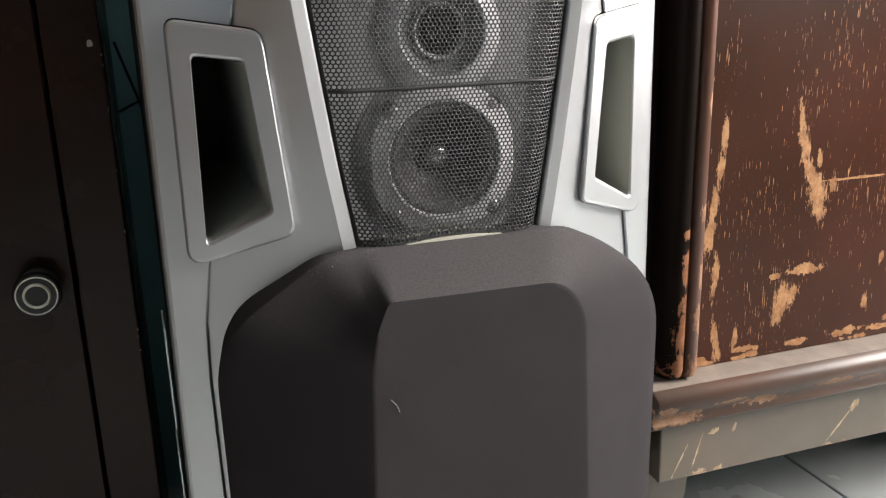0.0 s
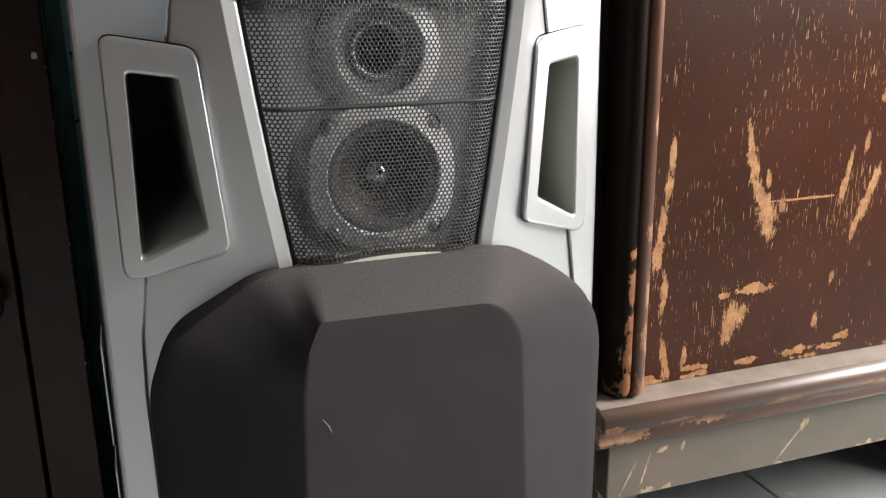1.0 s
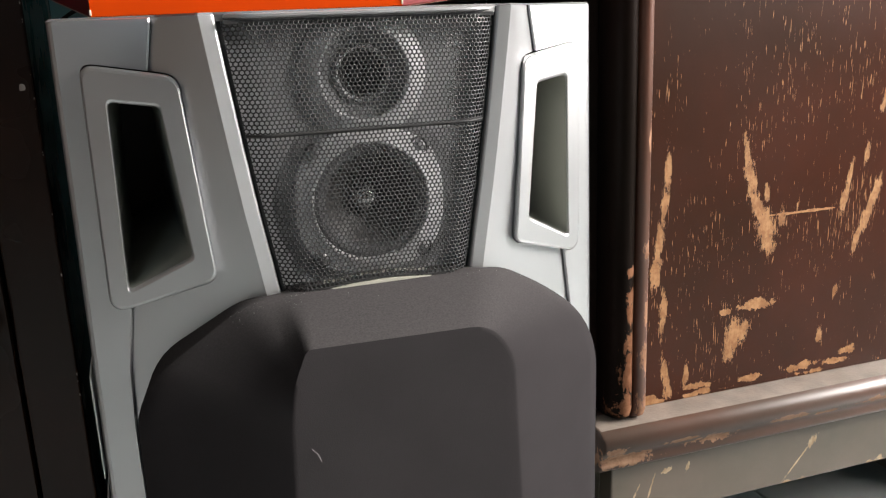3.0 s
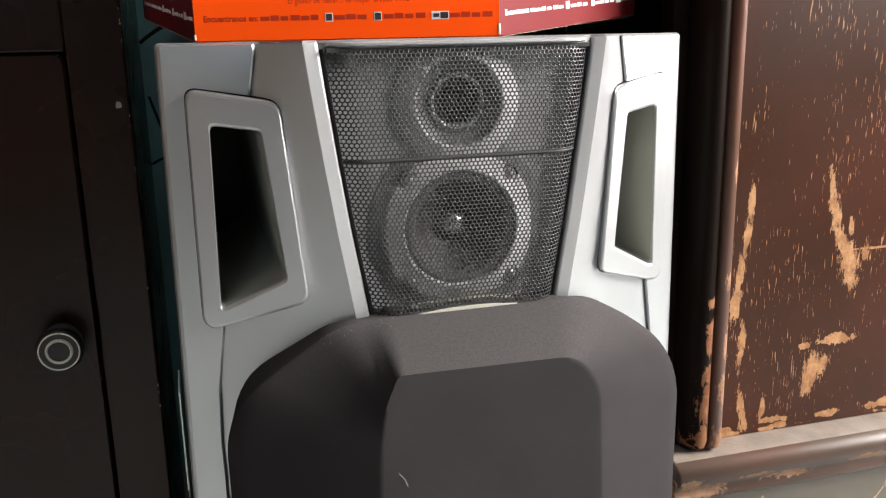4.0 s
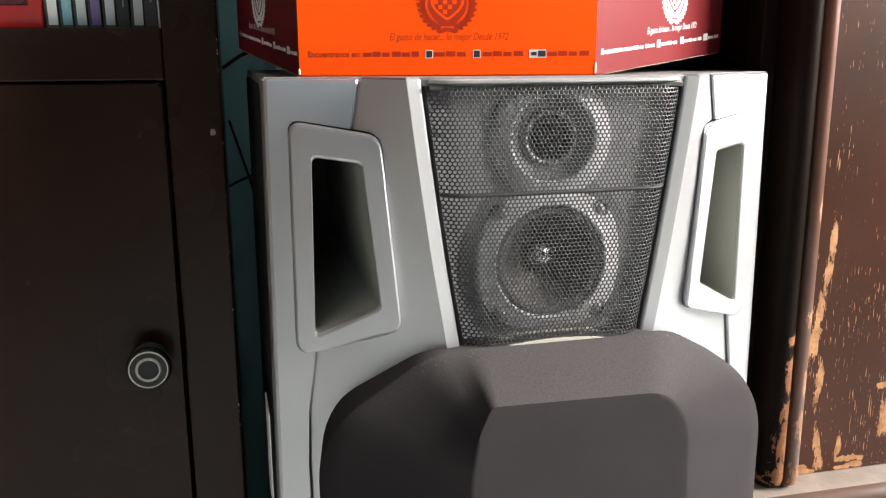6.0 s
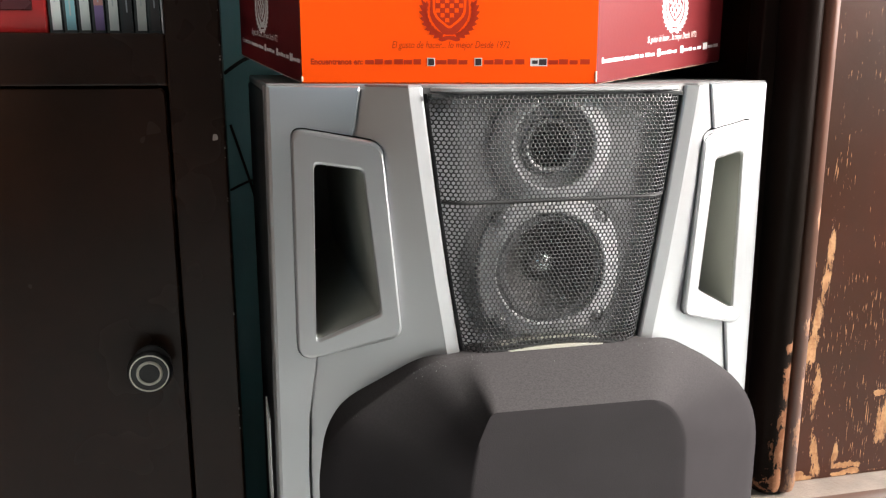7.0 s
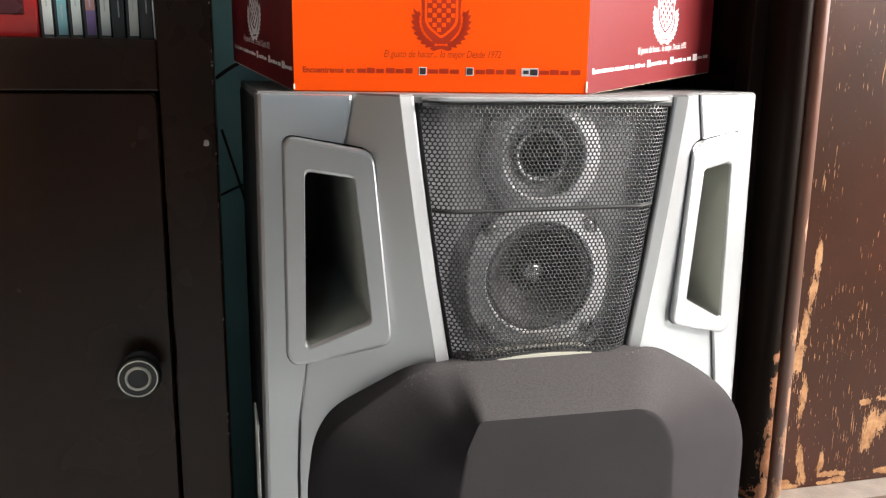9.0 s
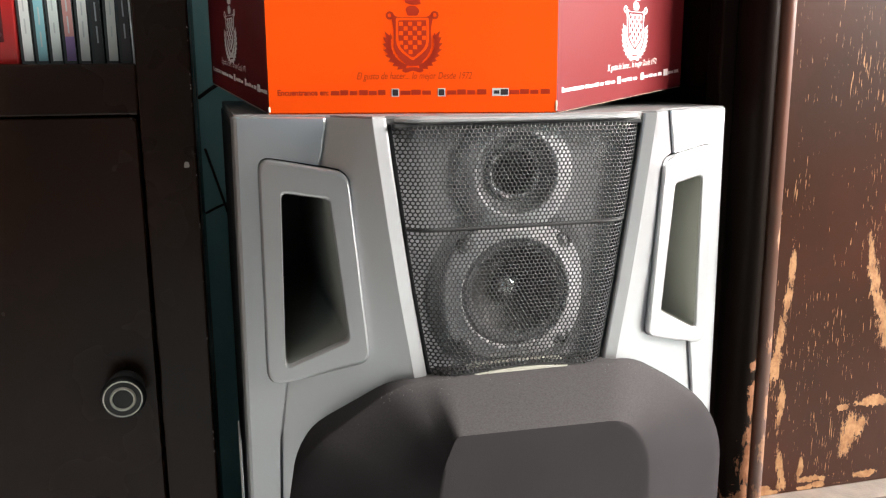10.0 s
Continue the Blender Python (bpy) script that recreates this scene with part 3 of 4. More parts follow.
for s in (-1, 1):
    loops = []
    for z in np.linspace(0.350, 0.5125, 14):
        w = grille_half(z)
        loops.append([(s * (w - 0.0022), grille_v(w - 0.0022, z) + 0.0002, z), (s * (w + 0.0008), grille_v(w, z) + 0.001, z), (s * (w + 0.0008), -0.018, z), (s * (w - 0.0022), -0.018, z)])
    part("grille_edge", loft(loops, True, True, True), MESH_BLACK, grille, smooth=True)
part("grille_edge", box(-0.077, -0.0435, 0.5105, 0.077, -0.036, 0.5130, 0.0005), MESH_BLACK, grille)
loops = []
for u in np.linspace(-0.0700, 0.0700, 29):
    e = grille_v(u, 0.452)
    loops.append([(u, e + 0.0004, 0.4522), (u, e - 0.0003, 0.4517), (u, e - 0.0004, 0.4511), (u, e + 0.0003, 0.4504), (u, e + 0.0012, 0.4500), (u, e + 0.0014, 0.4522)])
part("grille_fold", loft(loops, True, True, True), MESH_BLACK, grille, smooth=True)
loops = []
for u in np.linspace(-0.0575, 0.0575, 21):
    zb = bottom_z(u)
    loops.append([(u, -0.0440, zb + 0.0014), (u, -0.0466, zb + 0.0010), (u, -0.0466, zb + 0.0002), (u, -0.040, zb), (u, -0.040, zb + 0.0014)])
part("grille_edge", loft(loops, True, True, True), MESH_BLACK, grille, smooth=True)
loops = []
for u in np.linspace(-0.060, 0.060, 21):
    zb = bottom_z(u)
    loops.append([(u, -0.0440, zb - 0.0002), (u, -0.0474, zb - 0.0006), (u, -0.0474, 0.33), (u, -0.020, 0.33), (u, -0.020, zb - 0.0002)])
part("lower_trim", loft(loops, True, True, True), CREAM, speaker, "cream strip under the grille", smooth=True)

# padded woofer cover
base = [(-0.1440, 0.055), (-0.1455, 0.317), (-0.0790, 0.3596), (-0.0520, 0.3607), (0.0820, 0.3605), (0.1440, 0.317), (0.1425, 0.055)]
face = [(-0.0730, 0.085), (-0.0668, 0.302), (-0.0635, 0.3265), (-0.0560, 0.3440), (0.0480, 0.3420), (0.0630, 0.322), (0.0715, 0.085)]
rb, rf = (0.03, 0.030, 0.016, 0.006, 0.030, 0.040, 0.03), (0.02, 0.008, 0.006, 0.004, 0.012, 0.012, 0.02)
BO, FA = rpoly(base, rb, 8), rpoly(face, rf, 8)


def cover_loop(k, v, shrink=0.0):
    out = []
    for a, b in zip(BO, FA):
        p = a.lerp(b, k)
        c = Vector((0, 0.22))
        p = p + (c - p).normalized() * shrink
        out.append((p[0], v, p[1]))
    return out


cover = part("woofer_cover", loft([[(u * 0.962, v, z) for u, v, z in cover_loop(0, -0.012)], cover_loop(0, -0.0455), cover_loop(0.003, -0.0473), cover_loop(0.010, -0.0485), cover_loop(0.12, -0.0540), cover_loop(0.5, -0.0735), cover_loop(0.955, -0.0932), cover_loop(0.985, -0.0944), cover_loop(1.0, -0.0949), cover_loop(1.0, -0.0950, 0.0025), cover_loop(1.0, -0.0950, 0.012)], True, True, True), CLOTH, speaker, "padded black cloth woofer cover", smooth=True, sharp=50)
# a white label that has come loose at the cabinet's side
part("side_label", box(-0.1702, 0.012, 0.240, -0.1692, 0.050, 0.308, 0.0002, 1), PAPER, speaker, "white paper label")
part("side_label", box(-0.1706, 0.012, 0.170, -0.1696, 0.045, 0.224, 0.0002, 1), PAPER, speaker, "white paper label")
prev = [(-0.0575, -0.0956, 0.2875), (-0.0545, -0.0958, 0.284), (-0.0530, -0.0957, 0.2795)]
part("lint", loft([[(u - 0.00016, v, z), (u + 0.00016, v, z), (u, v - 0.0003, z)] for u, v, z in prev], True, True, True), DUST, cover, "pale thread of lint")
random.seed(11)
bm = bmesh.new()
for k in range(110):
    i = random.choice(list(range(16, 42)))
    kk = random.random() ** 2 * 0.30
    p = BO[i].lerp(BO[i + 1], random.random()).lerp(FA[i], kk)
    v = -0.0492 - 0.0435 * max(0.0, kk - 0.025)
    r = random.uniform(0.00012, 0.00035) * (1.6 if random.random() < 0.1 else 1)
    q = [bm.verts.new((p[0] + r * random.uniform(-1, 1), v - 0.0004 + r * random.uniform(-1, 1), p[1] + 0.0004 + r * random.uniform(-1, 1))) for _ in range(4)]
    for f in ((0, 1, 2), (0, 1, 3), (0, 2, 3), (1, 2, 3)):
        bm.faces.new([q[a] for a in f])
tagged(quick("dust", bm, DUST, cover, "pale dust along the upper rim"), kind="stuff")

# ---- printed box on the loudspeaker ----
cake = thing("cardboard_box", pose(0.023, 0.5255, 0.5175, 0, 0, -15.0), "orange and maroon printed octagonal cardboard bakery box", "box")
H = 0.115
CUT, FR, SD = 0.106, 0.172, 0.10
ring8 = [(0, 0), (FR, 0), (FR + 0.104, 0.119), (FR + 0.104, 0.215), (FR, 0.315), (0, 0.315), (-0.068, 0.215), (-0.068, 0.129)]
lift = [-0.0006, -0.0006, 0.012, 0.008, 0.004, 0.004, 0.010, 0.016]
TH = 0.0012
for k in range(8):
    a, b = Vector(ring8[k]), Vector(ring8[(k + 1) % 8])
    d = b - a
    n = Vector((d.y, -d.x)).normalized()
    L = d.length
    loops = []
    for t in np.linspace(0, 1, 9):
        p = a + d * t
        z0 = lift[k] * (1 - t) + lift[(k + 1) % 8] * t
        warp = 0.0012 * math.sin(math.pi * t) if k in (2, 3, 4, 5, 6) else 0.0
        q = p + n * warp
        i = p - n * TH
        loops.append([(q.x, q.y, z0 + 0.001), (q.x, q.y, H), (i.x, i.y, H), (i.x, i.y, z0)])
    part("side_panel", loft(loops, True, True, True), ORANGE if k == 0 else MAROON, cake, "glossy orange printed panel" if k == 0 else "glossy maroon printed panel", smooth=True)
bm = bmesh.new()
vs = [bm.verts.new((x, y, l)) for (x, y), l in zip(ring8, lift)]
c = bm.verts.new((FR / 2, CUT + SD / 2, 0.0025))
for k in range(8):
    bm.faces.new((vs[k], vs[(k + 1) % 8], c))
part("bottom_panel", bm, CARD_EDGE, cake)
part("lid", loft([[(x, y, H) for x, y in ring8], [(x, y, H + 0.002) for x, y in ring8]], True, True, True), MAROON, cake)
for x, y in ((0, 0), (FR, 0)):
    part("worn_edge", box(x - 0.0006, y - 0.0004, 0.0008, x + 0.0006, y + 0.0004, 0.007 if x else 0.004, 0.0003, 1), CARD_EDGE, cake, "whitened worn corner of the card")


def crest(parent, m, ink, k=1.0):
    """A plain chequered shield in a scrolled frame between two sprays of leaves."""
    ground = ORANGE if ink is INK_RED else MAROON
    rim_ = [(-0.0112, 0.0165), (0.0112, 0.0165), (0.0112, -0.0040), (0.0, -0.0130), (-0.0112, -0.0040)]
    rr = (0.001, 0.001, 0.005, 0.002, 0.005)
    root = part("emblem", extruded(rpoly([(-0.0142, 0.0190), (-0.0100, 0.0160), (0.0100, 0.0160), (0.0142, 0.0190), (0.0118, 0.0080), (0.0130, -0.0050), (0.0040, -0.0150), (-0.0040, -0.0150), (-0.0130, -0.0050), (-0.0118, 0.0080)], (0.002, 0.003, 0.003, 0.002, 0.006, 0.006, 0.002, 0.002, 0.006, 0.006), 3), -0.00010, 0.0), ink, parent, m=m @ Matrix.Scale(k, 4))
    part("emblem_field", extruded(rpoly([(x * 0.96, (z - 0.003) * 0.93 + 0.003) for x, z in rim_], rr, 3), -0.00016, 0.0), ground, root)
    part("emblem_field", extruded(rpoly([(x * 0.82, (z - 0.003) * 0.82 + 0.003) for x, z in rim_], rr, 3), -0.00020, 0.0), ink, root)
    bm = bmesh.new()
    for i in range(6):
        for j in range(7):
            x, z = -0.0087 + i * 0.0030, 0.0106 - j * 0.0030
            if (i + j) % 2 == 0 and abs(x + 0.0014) < 0.0088 - max(0.0, -0.0005 - z) * 1.0:
                bm.faces.new([bm.verts.new(p) for p in ((x, -0.00026, z), (x + 0.0026, -0.00026, z), (x + 0.0026, -0.00026, z + 0.0026), (x, -0.00026, z + 0.0026))])
    tagged(quick("chequer", bm, ground, root), kind="stuff")
    bm = bmesh.new()
    for s_ in (-1, 1):
        for t in range(8):
            a = math.radians(-72 + t * 11.5)
            x, z = s_ * 0.0148 * math.cos(a), -0.0005 + 0.0150 * math.sin(a)
            for turn, ln in ((0.85, 0.0066), (0.15, 0.0046), (1.5, 0.0042)):
                ca, sa = math.cos(a + turn), math.sin(a + turn)
                pts = [(-0.0010, 0), (ln * 0.4, 0.0012), (ln, 0), (ln * 0.4, -0.0012)]
                bm.faces.new([bm.verts.new((x + s_ * (px * ca - pz * sa), -0.00012 - 0.00001 * t, z + px * sa + pz * ca)) for px, pz in pts])
    tagged(quick("spray", bm, ink, root), kind="stuff")
    for s_ in (-1, 1):
        part("scroll", turned([(0.0026, 0.0), (0.0026, -0.0001), (0.0013, -0.0001), (0.0013, 0.0)], 20), ink, root, m=pose(s_ * 0.0146, 0, 0.0172))
    part("ribbon", extruded(rpoly([(-0.0075, -0.0180), (-0.0030, -0.0160), (0.0030, -0.0160), (0.0075, -0.0180), (0.0050, -0.0195), (0.0, -0.0180), (-0.0050, -0.0195)], (0.001,) * 7, 3), -0.0001, 0.0), ink, root)
    part("crest_helm", extruded(rpoly([(-0.0030, 0.0170), (-0.0042, 0.0212), (-0.0022, 0.0232), (0.0026, 0.0228), (0.0050, 0.0198), (0.0034, 0.0170)], (0.001,) * 6, 3), -0.0001, 0.0), ink, root)
    part("plume", extruded(rpoly([(-0.0006, 0.0238), (-0.0052, 0.0255), (-0.0035, 0.0290), (-0.0060, 0.0330), (0.0020, 0.0360), (0.0040, 0.0310), (0.0078, 0.0300), (0.0050, 0.0262), (0.0060, 0.0240)], (0.0015,) * 9, 3), -0.0001, 0.0), ink, root)
    return root


def print_side(a, b):
    a, b = Vector(a), Vector(b)
    d = b - a
    ang = math.degrees(math.atan2(d.y, d.x))
    return lambda along_, z, out=0.00006: pose(a.x, a.y, 0, 0, 0, ang) @ pose(along_ * d.length, -out, z)


def bar(parent, m, w, h, material, name="print_bar"):
    return part(name, box(0, -0.00008, 0, w, 0, h), material, parent, m=m)


UP = pose(0, 0, 0, 90, 0, 0)
F = print_side(ring8[0], ring8[1])
crest(cake, F(0.503, 0.0412), INK_RED, 0.90)
lettering("El gusto de hacer... lo mejor Desde 1972", 0.0058, INK_RED, cake, F(0.307, 0.0200) @ UP, shear=0.28, width=0.0685, name="slogan")
lettering("Encuentranos en:", 0.0046, INK_RED, cake, F(0.030, 0.0108) @ UP, width=0.0305, name="caption", bold=0.00016)
for a, w in ((0.217, 0.0340), (0.459, 0.0195), (0.621, 0.0240), (0.838, 0.0245)):
    n = max(2, int(w / 0.0052))
    for q in range(n):
        bar(cake, F(a + q * w / n / FR, 0.0108), w / n - 0.0006 - 0.0004 * (q % 3), 0.0024 + 0.0005 * (q % 2), INK_RED)
for a in (0.428, 0.588):
    bar(cake, F(a, 0.0098), 0.0045, 0.0047, INK_WHITE, "print_icon")
    bar(cake, F(a + 0.0035, 0.0103, 0.00018), 0.0034, 0.0037, INK_BLACK, "print_icon")
bar(cake, F(0.777, 0.0098), 0.0098, 0.0046, INK_WHITE, "print_icon")
bar(cake, F(0.806, 0.0104, 0.00018), 0.0044, 0.0034, INK_BLACK, "print_icon")
bar(cake, F(0.783, 0.0111, 0.00018), 0.0032, 0.0020, INK_BLACK, "print_icon")
for (a, b, flip) in ((ring8[1], ring8[2], False), (ring8[7], ring8[0], True)):
    S = print_side(a, b)
    off = (lambda t: 0.0006 + (0.0114 * t if not flip else 0.0154 * (1 - t)))
    o = 0.00006
    crest(cake, S(0.42 if flip else 0.57, 0.0475, o), INK_WHITE, 0.90)
    roll = math.degrees(math.atan2(0.0114 if not flip else 0.0154, 0.15)) * (-1 if not flip else 1)
    T = pose(0, 0, 0, 0, roll, 0)
    lettering("El gusto de hacer... lo mejor Desde 1972", 0.0056, INK_WHITE, cake, S(0.22 if flip else 0.36, 0.0195 + off(0.3), o) @ T @ UP, shear=0.28, width=0.064, name="slogan")
    lettering("Encuentranos en:", 0.0043, INK_WHITE, cake, S(0.035, 0.0105 + off(0.03), o) @ T @ UP, width=0.030, name="caption", bold=0.00014)
    for t, w in ((0.225, 0.031), (0.475, 0.021), (0.665, 0.024), (0.88, 0.016)):
        n = max(2, int(w / 0.006))
        for q in range(n):
            bar(cake, S(t + q * w / n / 0.152, 0.0105 + off(t + q * w / n / 0.152), o) @ T, w / n - 0.0007 - 0.0005 * (q % 3), 0.0018 + 0.0004 * (q % 2), INK_WHITE)
    for t, w in ((0.440, 0.0042), (0.632, 0.0042), (0.835, 0.0062)):
        bar(cake, S(t, 0.0098 + off(t), o) @ T, w, 0.0045, INK_WHITE, "print_icon")

# ---- dark cabinet with a niche ----
unit = thing("storage_cabinet", pose(0, 0, 0), "dark-stained wooden cabinet with chipped edges and open niche", "cabinet")
LX0, LX1, LY0, LY1, LH = -0.72, -0.0235, 0.648, 0.872, 1.15
part("stile", box(-0.0612, LY0, 0, LX1, LY0 + 0.022, LH, 0.0016), DARK_WOOD, unit)
part("stile", box(LX0, LY0, 0, LX0 + 0.038, LY0 + 0.022, LH, 0.0016), DARK_WOOD, unit)
part("rail", box(LX0 + 0.038, LY0 + 0.0004, 0.5125, -0.0612, LY0 + 0.022, 0.5485, 0.0016), DARK_WOOD, unit)
part("rail", box(LX0 + 0.038, LY0 + 0.0004, 0.80, -0.0612, LY0 + 0.022, 0.84, 0.0016), DARK_WOOD, unit)
part("rail", box(LX0 + 0.038, LY0 + 0.0004, 0.0, -0.0612, LY0 + 0.022, 0.05, 0.0016), DARK_WOOD, unit)
part("side", box(LX1 - 0.018, LY0 + 0.022, 0, LX1 - 0.001, LY1, LH), DARK_WOOD, unit)
part("side", box(LX0, LY0 + 0.022, 0, LX0 + 0.018, LY1, LH), DARK_WOOD, unit)
part("back", box(LX0 + 0.018, LY1 - 0.006, 0, LX1 - 0.018, LY1, LH), DARK_WOOD, unit)
part("shelf", box(LX0 + 0.018, LY0 + 0.022, 0.530, LX1 - 0.018, LY1 - 0.006, 0.5480), DARK_WOOD, unit)
part("shelf", box(LX0 + 0.018, LY0 + 0.022, 0.80, LX1 - 0.018, LY1 - 0.006, 0.818), DARK_WOOD, unit)
part("partition", box(-0.0612, LY0 + 0.022, 0.548, -0.052, LY1 - 0.006, 0.80), DARK_WOOD, unit)
part("top", box(LX0 - 0.01, LY0 - 0.012, LH, LX1 + 0.008, LY1, LH + 0.02, 0.003), DARK_WOOD, unit)
door = part("door", extruded(rpoly([(-0.0628, 0.052), (-0.0628, 0.5114), (LX0 + 0.040, 0.5114), (LX0 + 0.040, 0.052)], (0.003, 0.006, 0.006, 0.003), 5), LY0 - 0.0015, LY0 + 0.018, 0.0018), DARK_WOOD, unit, smooth=True)
knob = part("knob", turned([(0.0135, 0.004), (0.0135, -0.003), (0.0085, -0.006), (0.0085, -0.011), (0.0145, -0.016), (0.0160, -0.020), (0.0150, -0.0235), (0.0137, -0.0246), (0.0002, -0.0246)], 40), RUBBER, door, "dark round knob with a chrome ring", smooth=True, m=pose(-0.0855, LY0 - 0.0015, 0.3105))
part("ring", turned([(0.0128, -0.0243), (0.0128, -0.0251), (0.0133, -0.0254), (0.0138, -0.0251), (0.0138, -0.0243)], 40), CHROME, knob, smooth=True)
part("ring", turned([(0.0072, -0.0243), (0.0072, -0.0256), (0.0081, -0.0268), (0.0090, -0.0256), (0.0092, -0.0243)], 40), CHROME, knob, smooth=True)
random.seed(4)
bm = bmesh.new()
for k in range(20):
    z = random.uniform(0.15, 0.62)
    r = random.uniform(0.0003, 0.0009)
    x = LX1 - 0.0012
    pts = [(x + r * random.uniform(0.5, 1) * math.cos(a) * 0.7, LY0 - 0.0002, z + r * 1.8 * random.uniform(0.6, 1) * math.sin(a)) for a in np.linspace(0, 5.4, 6)]
    bm.faces.new([bm.verts.new(p) for p in pts])
tagged(quick("edge_chip", bm, CHIP, unit, "pale chips along the worn edge"), kind="stuff")
part("paint_chip", extruded(rpoly([(-0.0333, 0.4735), (-0.0325, 0.4785), (-0.0295, 0.4780), (-0.0290, 0.4740)], (0.0015,) * 4, 4), LY0 - 0.0003, LY0 + 0.0005), CHIP, unit, "pale chip in the dark stain")

# discs in their cases, and a red case beside them
CD = [((0.62, 0.66, 0.64), 1), ((0.22, 0.45, 0.50), 1), ((0.60, 0.65, 0.63), 1), ((0.20, 0.13, 0.30), 1), ((0.62, 0.64, 0.62), 1), ((0.02, 0.02, 0.02), 1), ((0.55, 0.56, 0.53), 1), ((0.03, 0.025, 0.025), 1)]
CASE = mat("smoky_clear_plastic", (0.05, 0.06, 0.06), 0.18, 0, 0.1, 40, 0.0)
for k, (col, _) in enumerate(CD):
    x = -0.1378 + k * 0.00930
    cd = thing("compact_disc_case", pose(x, 0.664, 0.5482, 0, random.uniform(-1.2, 0.4), 0), "plastic disc case with a %s spine, standing upright" % ("pale", "turquoise", "pale", "purple and pink", "white", "black", "cream", "black")[k], "disc case", "disc cases on the shelf")
    part("case", box(0, 0, 0, 0.0088, 0.14, 0.124, 0.0006, 1), CASE, cd, "smoky clear plastic case")
    part("spine", box(0.0022, -0.0004, 0.0022, 0.0082, 0.001, 0.122), mat("spine", col, 0.3, 0, 0.05, 60, 0), cd, "printed paper spine")
    if k == 3:
        part("spine_band", box(0.0022, -0.0007, 0.019, 0.0082, 0.0005, 0.1215), mat("pink_spine", (0.45, 0.22, 0.20), 0.3, 0, 0.05, 60, 0), cd, "dusty pink upper part")
    dark = k in (5, 7)
    random.seed(20 + k)
    z = random.uniform(0.010, 0.022)
    for gap, ln in ((0.0, random.uniform(0.006, 0.012)), (0.015, random.uniform(0.008, 0.014)), (0.034, random.uniform(0.004, 0.010))):
        part("print_bar", box(0.0046, -0.0008, z + gap, 0.0056, -0.0003, z + gap + ln), INK_GREY if dark else INK_PALE, cd)
slim = thing("paper_sleeve", pose(-0.0634, 0.662, 0.5482, 0, -1.0, 0), "thin white paper sleeve at the end of the row", "sleeve")
part("sleeve", box(0, 0, 0, 0.0010, 0.13, 0.124), PAPER, slim)
redbox = thing("red_case", pose(-0.2655, 0.6585, 0.5482), "glossy red case with a dark window", "case")
RED = mat("glossy_red_plastic", (0.28, 0.010, 0.010), 0.3, 0, 0.08, 20, 0.02)
part("body", box(0, 0, 0, 0.1265, 0.15, 0.13, 0.0015), RED, redbox, smooth=True)
part("window", box(0.012, -0.0012, 0.0150, 0.119, 0.002, 0.12, 0.0005, 1), mat("dark_red_window", (0.05, 0.006, 0.006), 0.25), redbox, "dark window")

# ---- cables on the wall ----


def cable(name, pts, r, label):
    cu = bpy.data.curves.new(name, "CURVE")
    cu.dimensions, cu.bevel_depth, cu.bevel_resolution = "3D", r, 2
    sp = cu.splines.new("NURBS")
    sp.points.add(len(pts) - 1)
    for q, p in zip(sp.points, pts):
        q.co = (*p, 1)
    sp.use_endpoint_u, sp.order_u = True, 3
    tmp = bpy.data.objects.new("tmp", cu)
    scene.collection.objects.link(tmp)
    bpy.context.view_layer.update()
    me = bpy.data.meshes.new_from_object(tmp.evaluated_get(bpy.context.evaluated_depsgraph_get()))
    bpy.data.objects.remove(tmp)
    me.materials.clear()
    me.materials.append(CABLE)
    return tagged(new(name, me), label, "cable")


cable("speaker_cable", [(-0.021, 0.872, 0.468), (-0.010, 0.870, 0.430), (0.000, 0.868, 0.395), (0.006, 0.868, 0.36), (0.02, 0.868, 0.3)], 0.0013, "thin black cable hanging against the teal wall")
cable("speaker_cable", [(-0.024, 0.872, 0.404), (-0.010, 0.868, 0.412), (0.005, 0.868, 0.416), (0.03, 0.868, 0.41)], 0.0012, "thin black cable crossing behind the loudspeaker")
cable("power_cable", [(-0.024, 0.872, 0.517), (-0.015, 0.868, 0.524), (0.000, 0.868, 0.533), (0.03, 0.868, 0.54)], 0.0018, "short black cable between cabinet and wall")

# ---- worn dresser ----
dresser = thing("dresser", pose(0, 0, 0), "worn dark brown wooden dresser with chipped varnish", "dresser")
DX1 = 1.02
part("front_panel", box(0.3690, 0.534, 0.2135, DX1 - 0.03, 0.552, 0.92), PANEL_WOOD, dresser, "reddish-brown panel with scratches down to bare wood")
# one post in two parts: left coloured as shade, right as lit wood
post = [Vector(p) for p in ((0.3640, 0.560), (0.3485, 0.560), (0.3485, 0.530), (0.3490, 0.5240), (0.3505, 0.5185), (0.3535, 0.5150), (0.3568, 0.5138), (0.3600, 0.5140), (0.3625, 0.5155), (0.3640, 0.5175))]
bead = [Vector(p) for p in ((0.3765, 0.560), (0.3642, 0.560), (0.3642, 0.5168), (0.3655, 0.5142), (0.3678, 0.5126), (0.3702, 0.5122), (0.3730, 0.5132), (0.3752, 0.5165), (0.3765, 0.5225))]
for nm, outline, material, lb in (("corner_post", post, POST_SHADE_WOOD, "shaded left side of the rounded corner post, painted near-black, chipped near its foot"), ("bead", bead, POST_LIT_WOOD, "slim bead on the lit right side of the post, painted reddish-brown")):
    pl = []
    for z, k in ((0.2130, 0.72), (0.2142, 0.86), (0.2170, 0.95), (0.2230, 1.0), (0.45, 1.0), (0.92, 1.0)):
        pl.append([(0.362 + (p[0] - 0.362) * (0.5 + 0.5 * k), 0.56 + (p[1] - 0.56) * k, z) for p in outline])
    part(nm, loft(pl, True, True, True), material, dresser, lb, smooth=True)
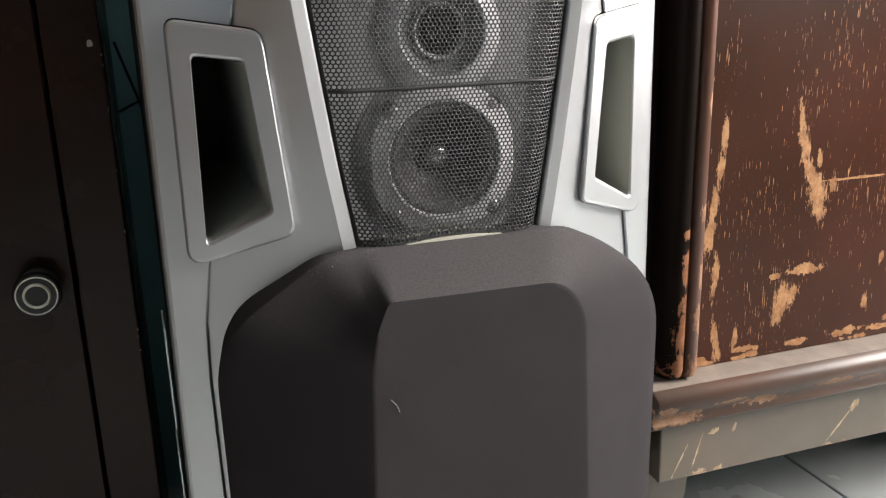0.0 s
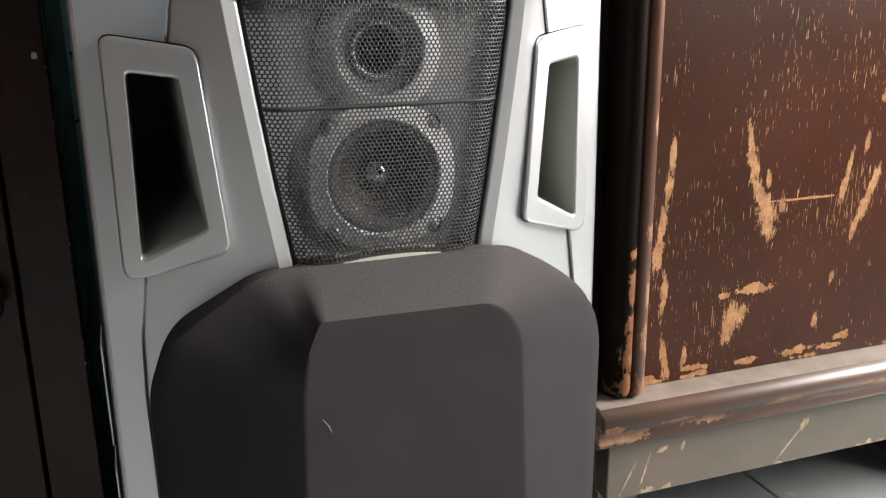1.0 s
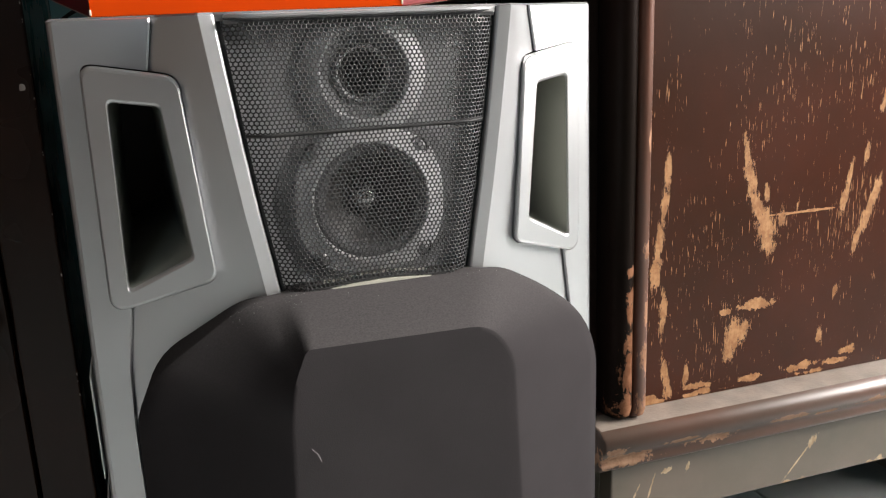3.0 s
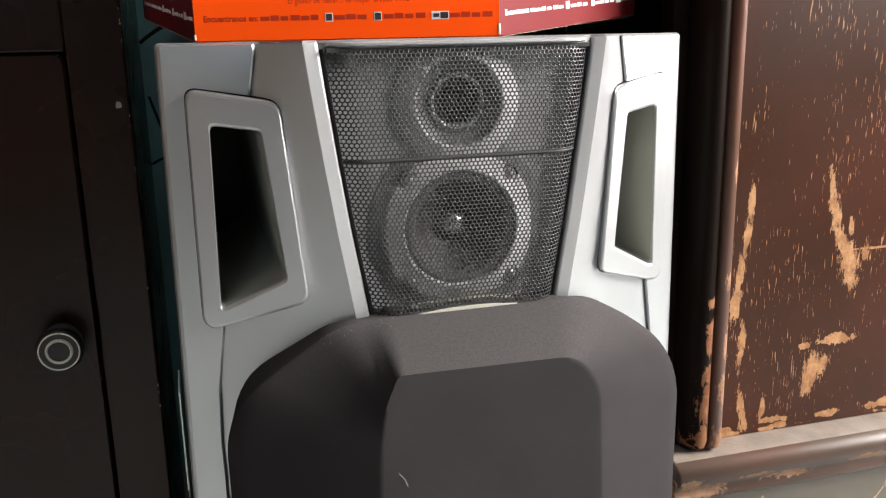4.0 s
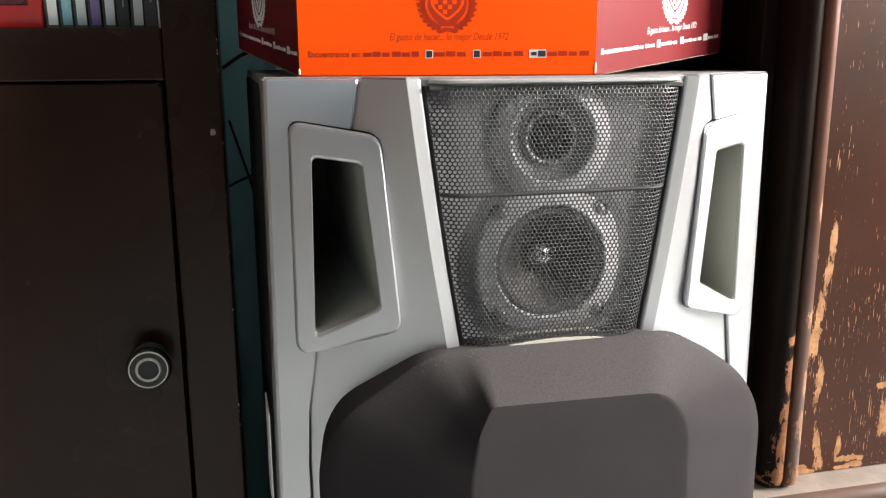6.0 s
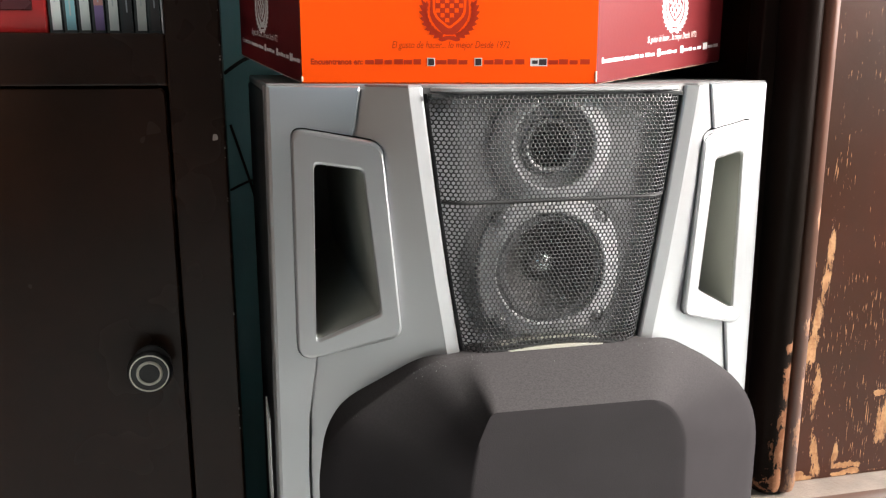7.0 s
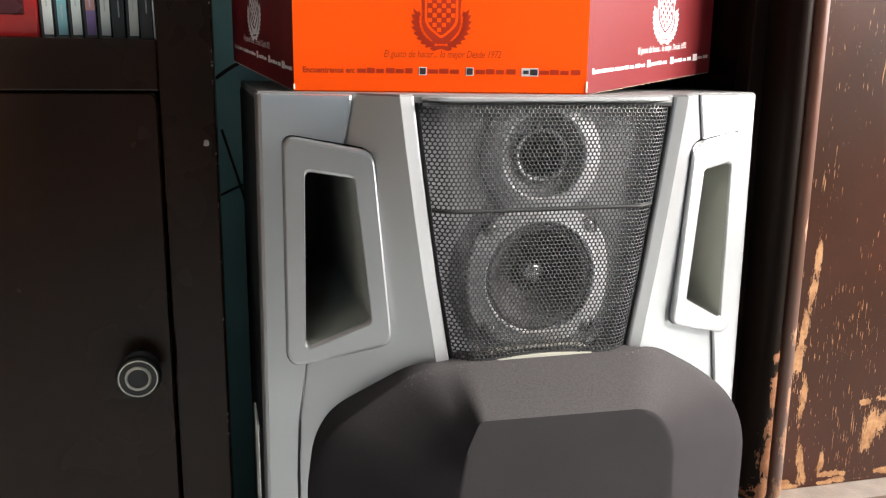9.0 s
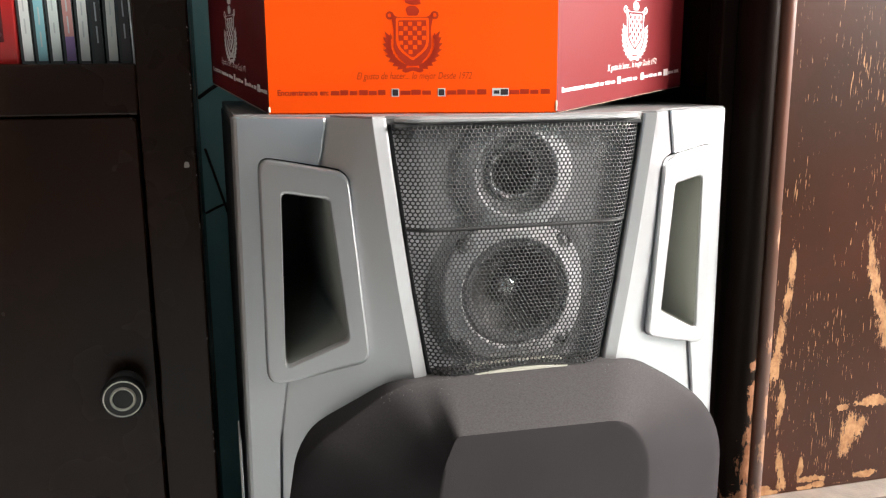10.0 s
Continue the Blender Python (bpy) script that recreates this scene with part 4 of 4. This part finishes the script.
part("corner_post", box(DX1 - 0.03, 0.513, 0.2105, DX1, 0.56, 0.92, 0.006), POST_SHADE_WOOD, dresser, smooth=True)
# added near-black board paints the shadowed void left of the post
part("stile", box(0.3360, 0.542, 0.2136, 0.3483, 0.5598, 0.92, 0.0015), POST_SHADE_WOOD, dresser)
part("side", box(0.340, 0.56, 0.2, 0.358, 0.87, 0.92), DARK_WOOD, dresser)
part("side", box(DX1 - 0.018, 0.56, 0.2, DX1, 0.87, 0.92), DARK_WOOD, dresser)
part("back", box(0.358, 0.86, 0.2, DX1 - 0.018, 0.87, 0.92), DARK_WOOD, dresser)
part("bottom", box(0.352, 0.55, 0.19, DX1 - 0.01, 0.868, 0.2), DARK_WOOD, dresser)
part("top", box(0.318, 0.495, 0.92, DX1 + 0.015, 0.872, 0.945, 0.004), PANEL_WOOD, dresser, smooth=True)
prof = [(0.560, 0.178), (0.5150, 0.178)]
prof += [(0.5150 - 0.0070 * math.sin(a), 0.1825 - 0.0045 * math.cos(a)) for a in np.linspace(0.2, math.pi * 0.62, 7)]
prof += [(0.5098, 0.1872), (0.5090, 0.1895), (0.5065, 0.1925)]
prof += [(0.5125 + 0.0112 * math.cos(a), 0.2020 + 0.0106 * math.sin(a)) for a in np.linspace(math.radians(222), math.radians(92), 14)]
prof += [(0.5340, 0.2130), (0.560, 0.2128)]
ml = []
for x, inset in ((0.3335, 0.0015), (0.3350, 0.0), (0.60, 0.0), (DX1 + 0.008, 0.0), (DX1 + 0.010, 0.0015)):
    ml.append([(x, y + inset, z) for y, z in prof])
part("moulding", loft(ml, True, True, True), MOLD_WOOD, dresser, "rounded base moulding with a worn dusty sheen", smooth=True, sharp=50)
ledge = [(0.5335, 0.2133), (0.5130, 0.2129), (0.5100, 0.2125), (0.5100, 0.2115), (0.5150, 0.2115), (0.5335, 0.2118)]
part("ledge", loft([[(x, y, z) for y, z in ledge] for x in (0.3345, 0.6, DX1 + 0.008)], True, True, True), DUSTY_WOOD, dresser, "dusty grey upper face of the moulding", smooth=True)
part("moulding", box(0.3340, 0.5602, 0.178, 0.352, 0.868, 0.2125, 0.002), MOLD_WOOD, dresser)
part("plinth", box(0.3495, 0.5205, 0.1255, DX1 - 0.005, 0.540, 0.1778, 0.0012), BASE_WOOD, dresser, "brown plinth board with scuffs")
part("plinth", box(0.3495, 0.541, 0.1255, 0.366, 0.868, 0.1778, 0.0012), BASE_WOOD, dresser)
for x, y in ((0.356, 0.546), (DX1 - 0.06, 0.546), (0.356, 0.82), (DX1 - 0.06, 0.82)):
    lg = [[(x, y, 0.15), (x + 0.042, y, 0.15), (x + 0.042, y + 0.042, 0.15), (x, y + 0.042, 0.15)], [(x + 0.008, y + 0.008, 0.0), (x + 0.034, y + 0.008, 0.0), (x + 0.034, y + 0.034, 0.0), (x + 0.008, y + 0.034, 0.0)]]
    part("leg", loft(lg, True, True, True), BASE_WOOD, dresser, "short tapered leg")

part("floor_runner", box(0.792, 0.56, 0.0, 0.822, 0.858, 0.012, 0.001), DUSTY_WOOD, dresser, "pale board lying on the tiles under the dresser")
# added block that makes the space beyond the runner read black
part("dark_filler", box(0.832, 0.552, 0.0, DX1 - 0.07, 0.858, 0.178, 0.001), DARK_WOOD, dresser, "added dark block filling the black space under the dresser")

# ---- floor tiles ----
S, GAP = 0.33, 0.003
tb = box(GAP / 2, GAP / 2, -0.006, S - GAP / 2, S - GAP / 2, 0.0, 0.0008, 1)
tile_mesh = bpy.data.meshes.new("tile")
tb.to_mesh(tile_mesh)
tb.free()
tile_mesh.materials.append(TILE)
for i in range(-7, 4):
    for j in range(-9, 2):
        x, y = 0.628 + i * S, 0.48 + j * S
        if x < RX0 - S or x + S > RX1 + 0.4 or y + S > RY1 + 0.36:
            continue
        o = new("tile", tile_mesh)
        o.parent = floor
        o.matrix_basis = pose(x, y, 0)
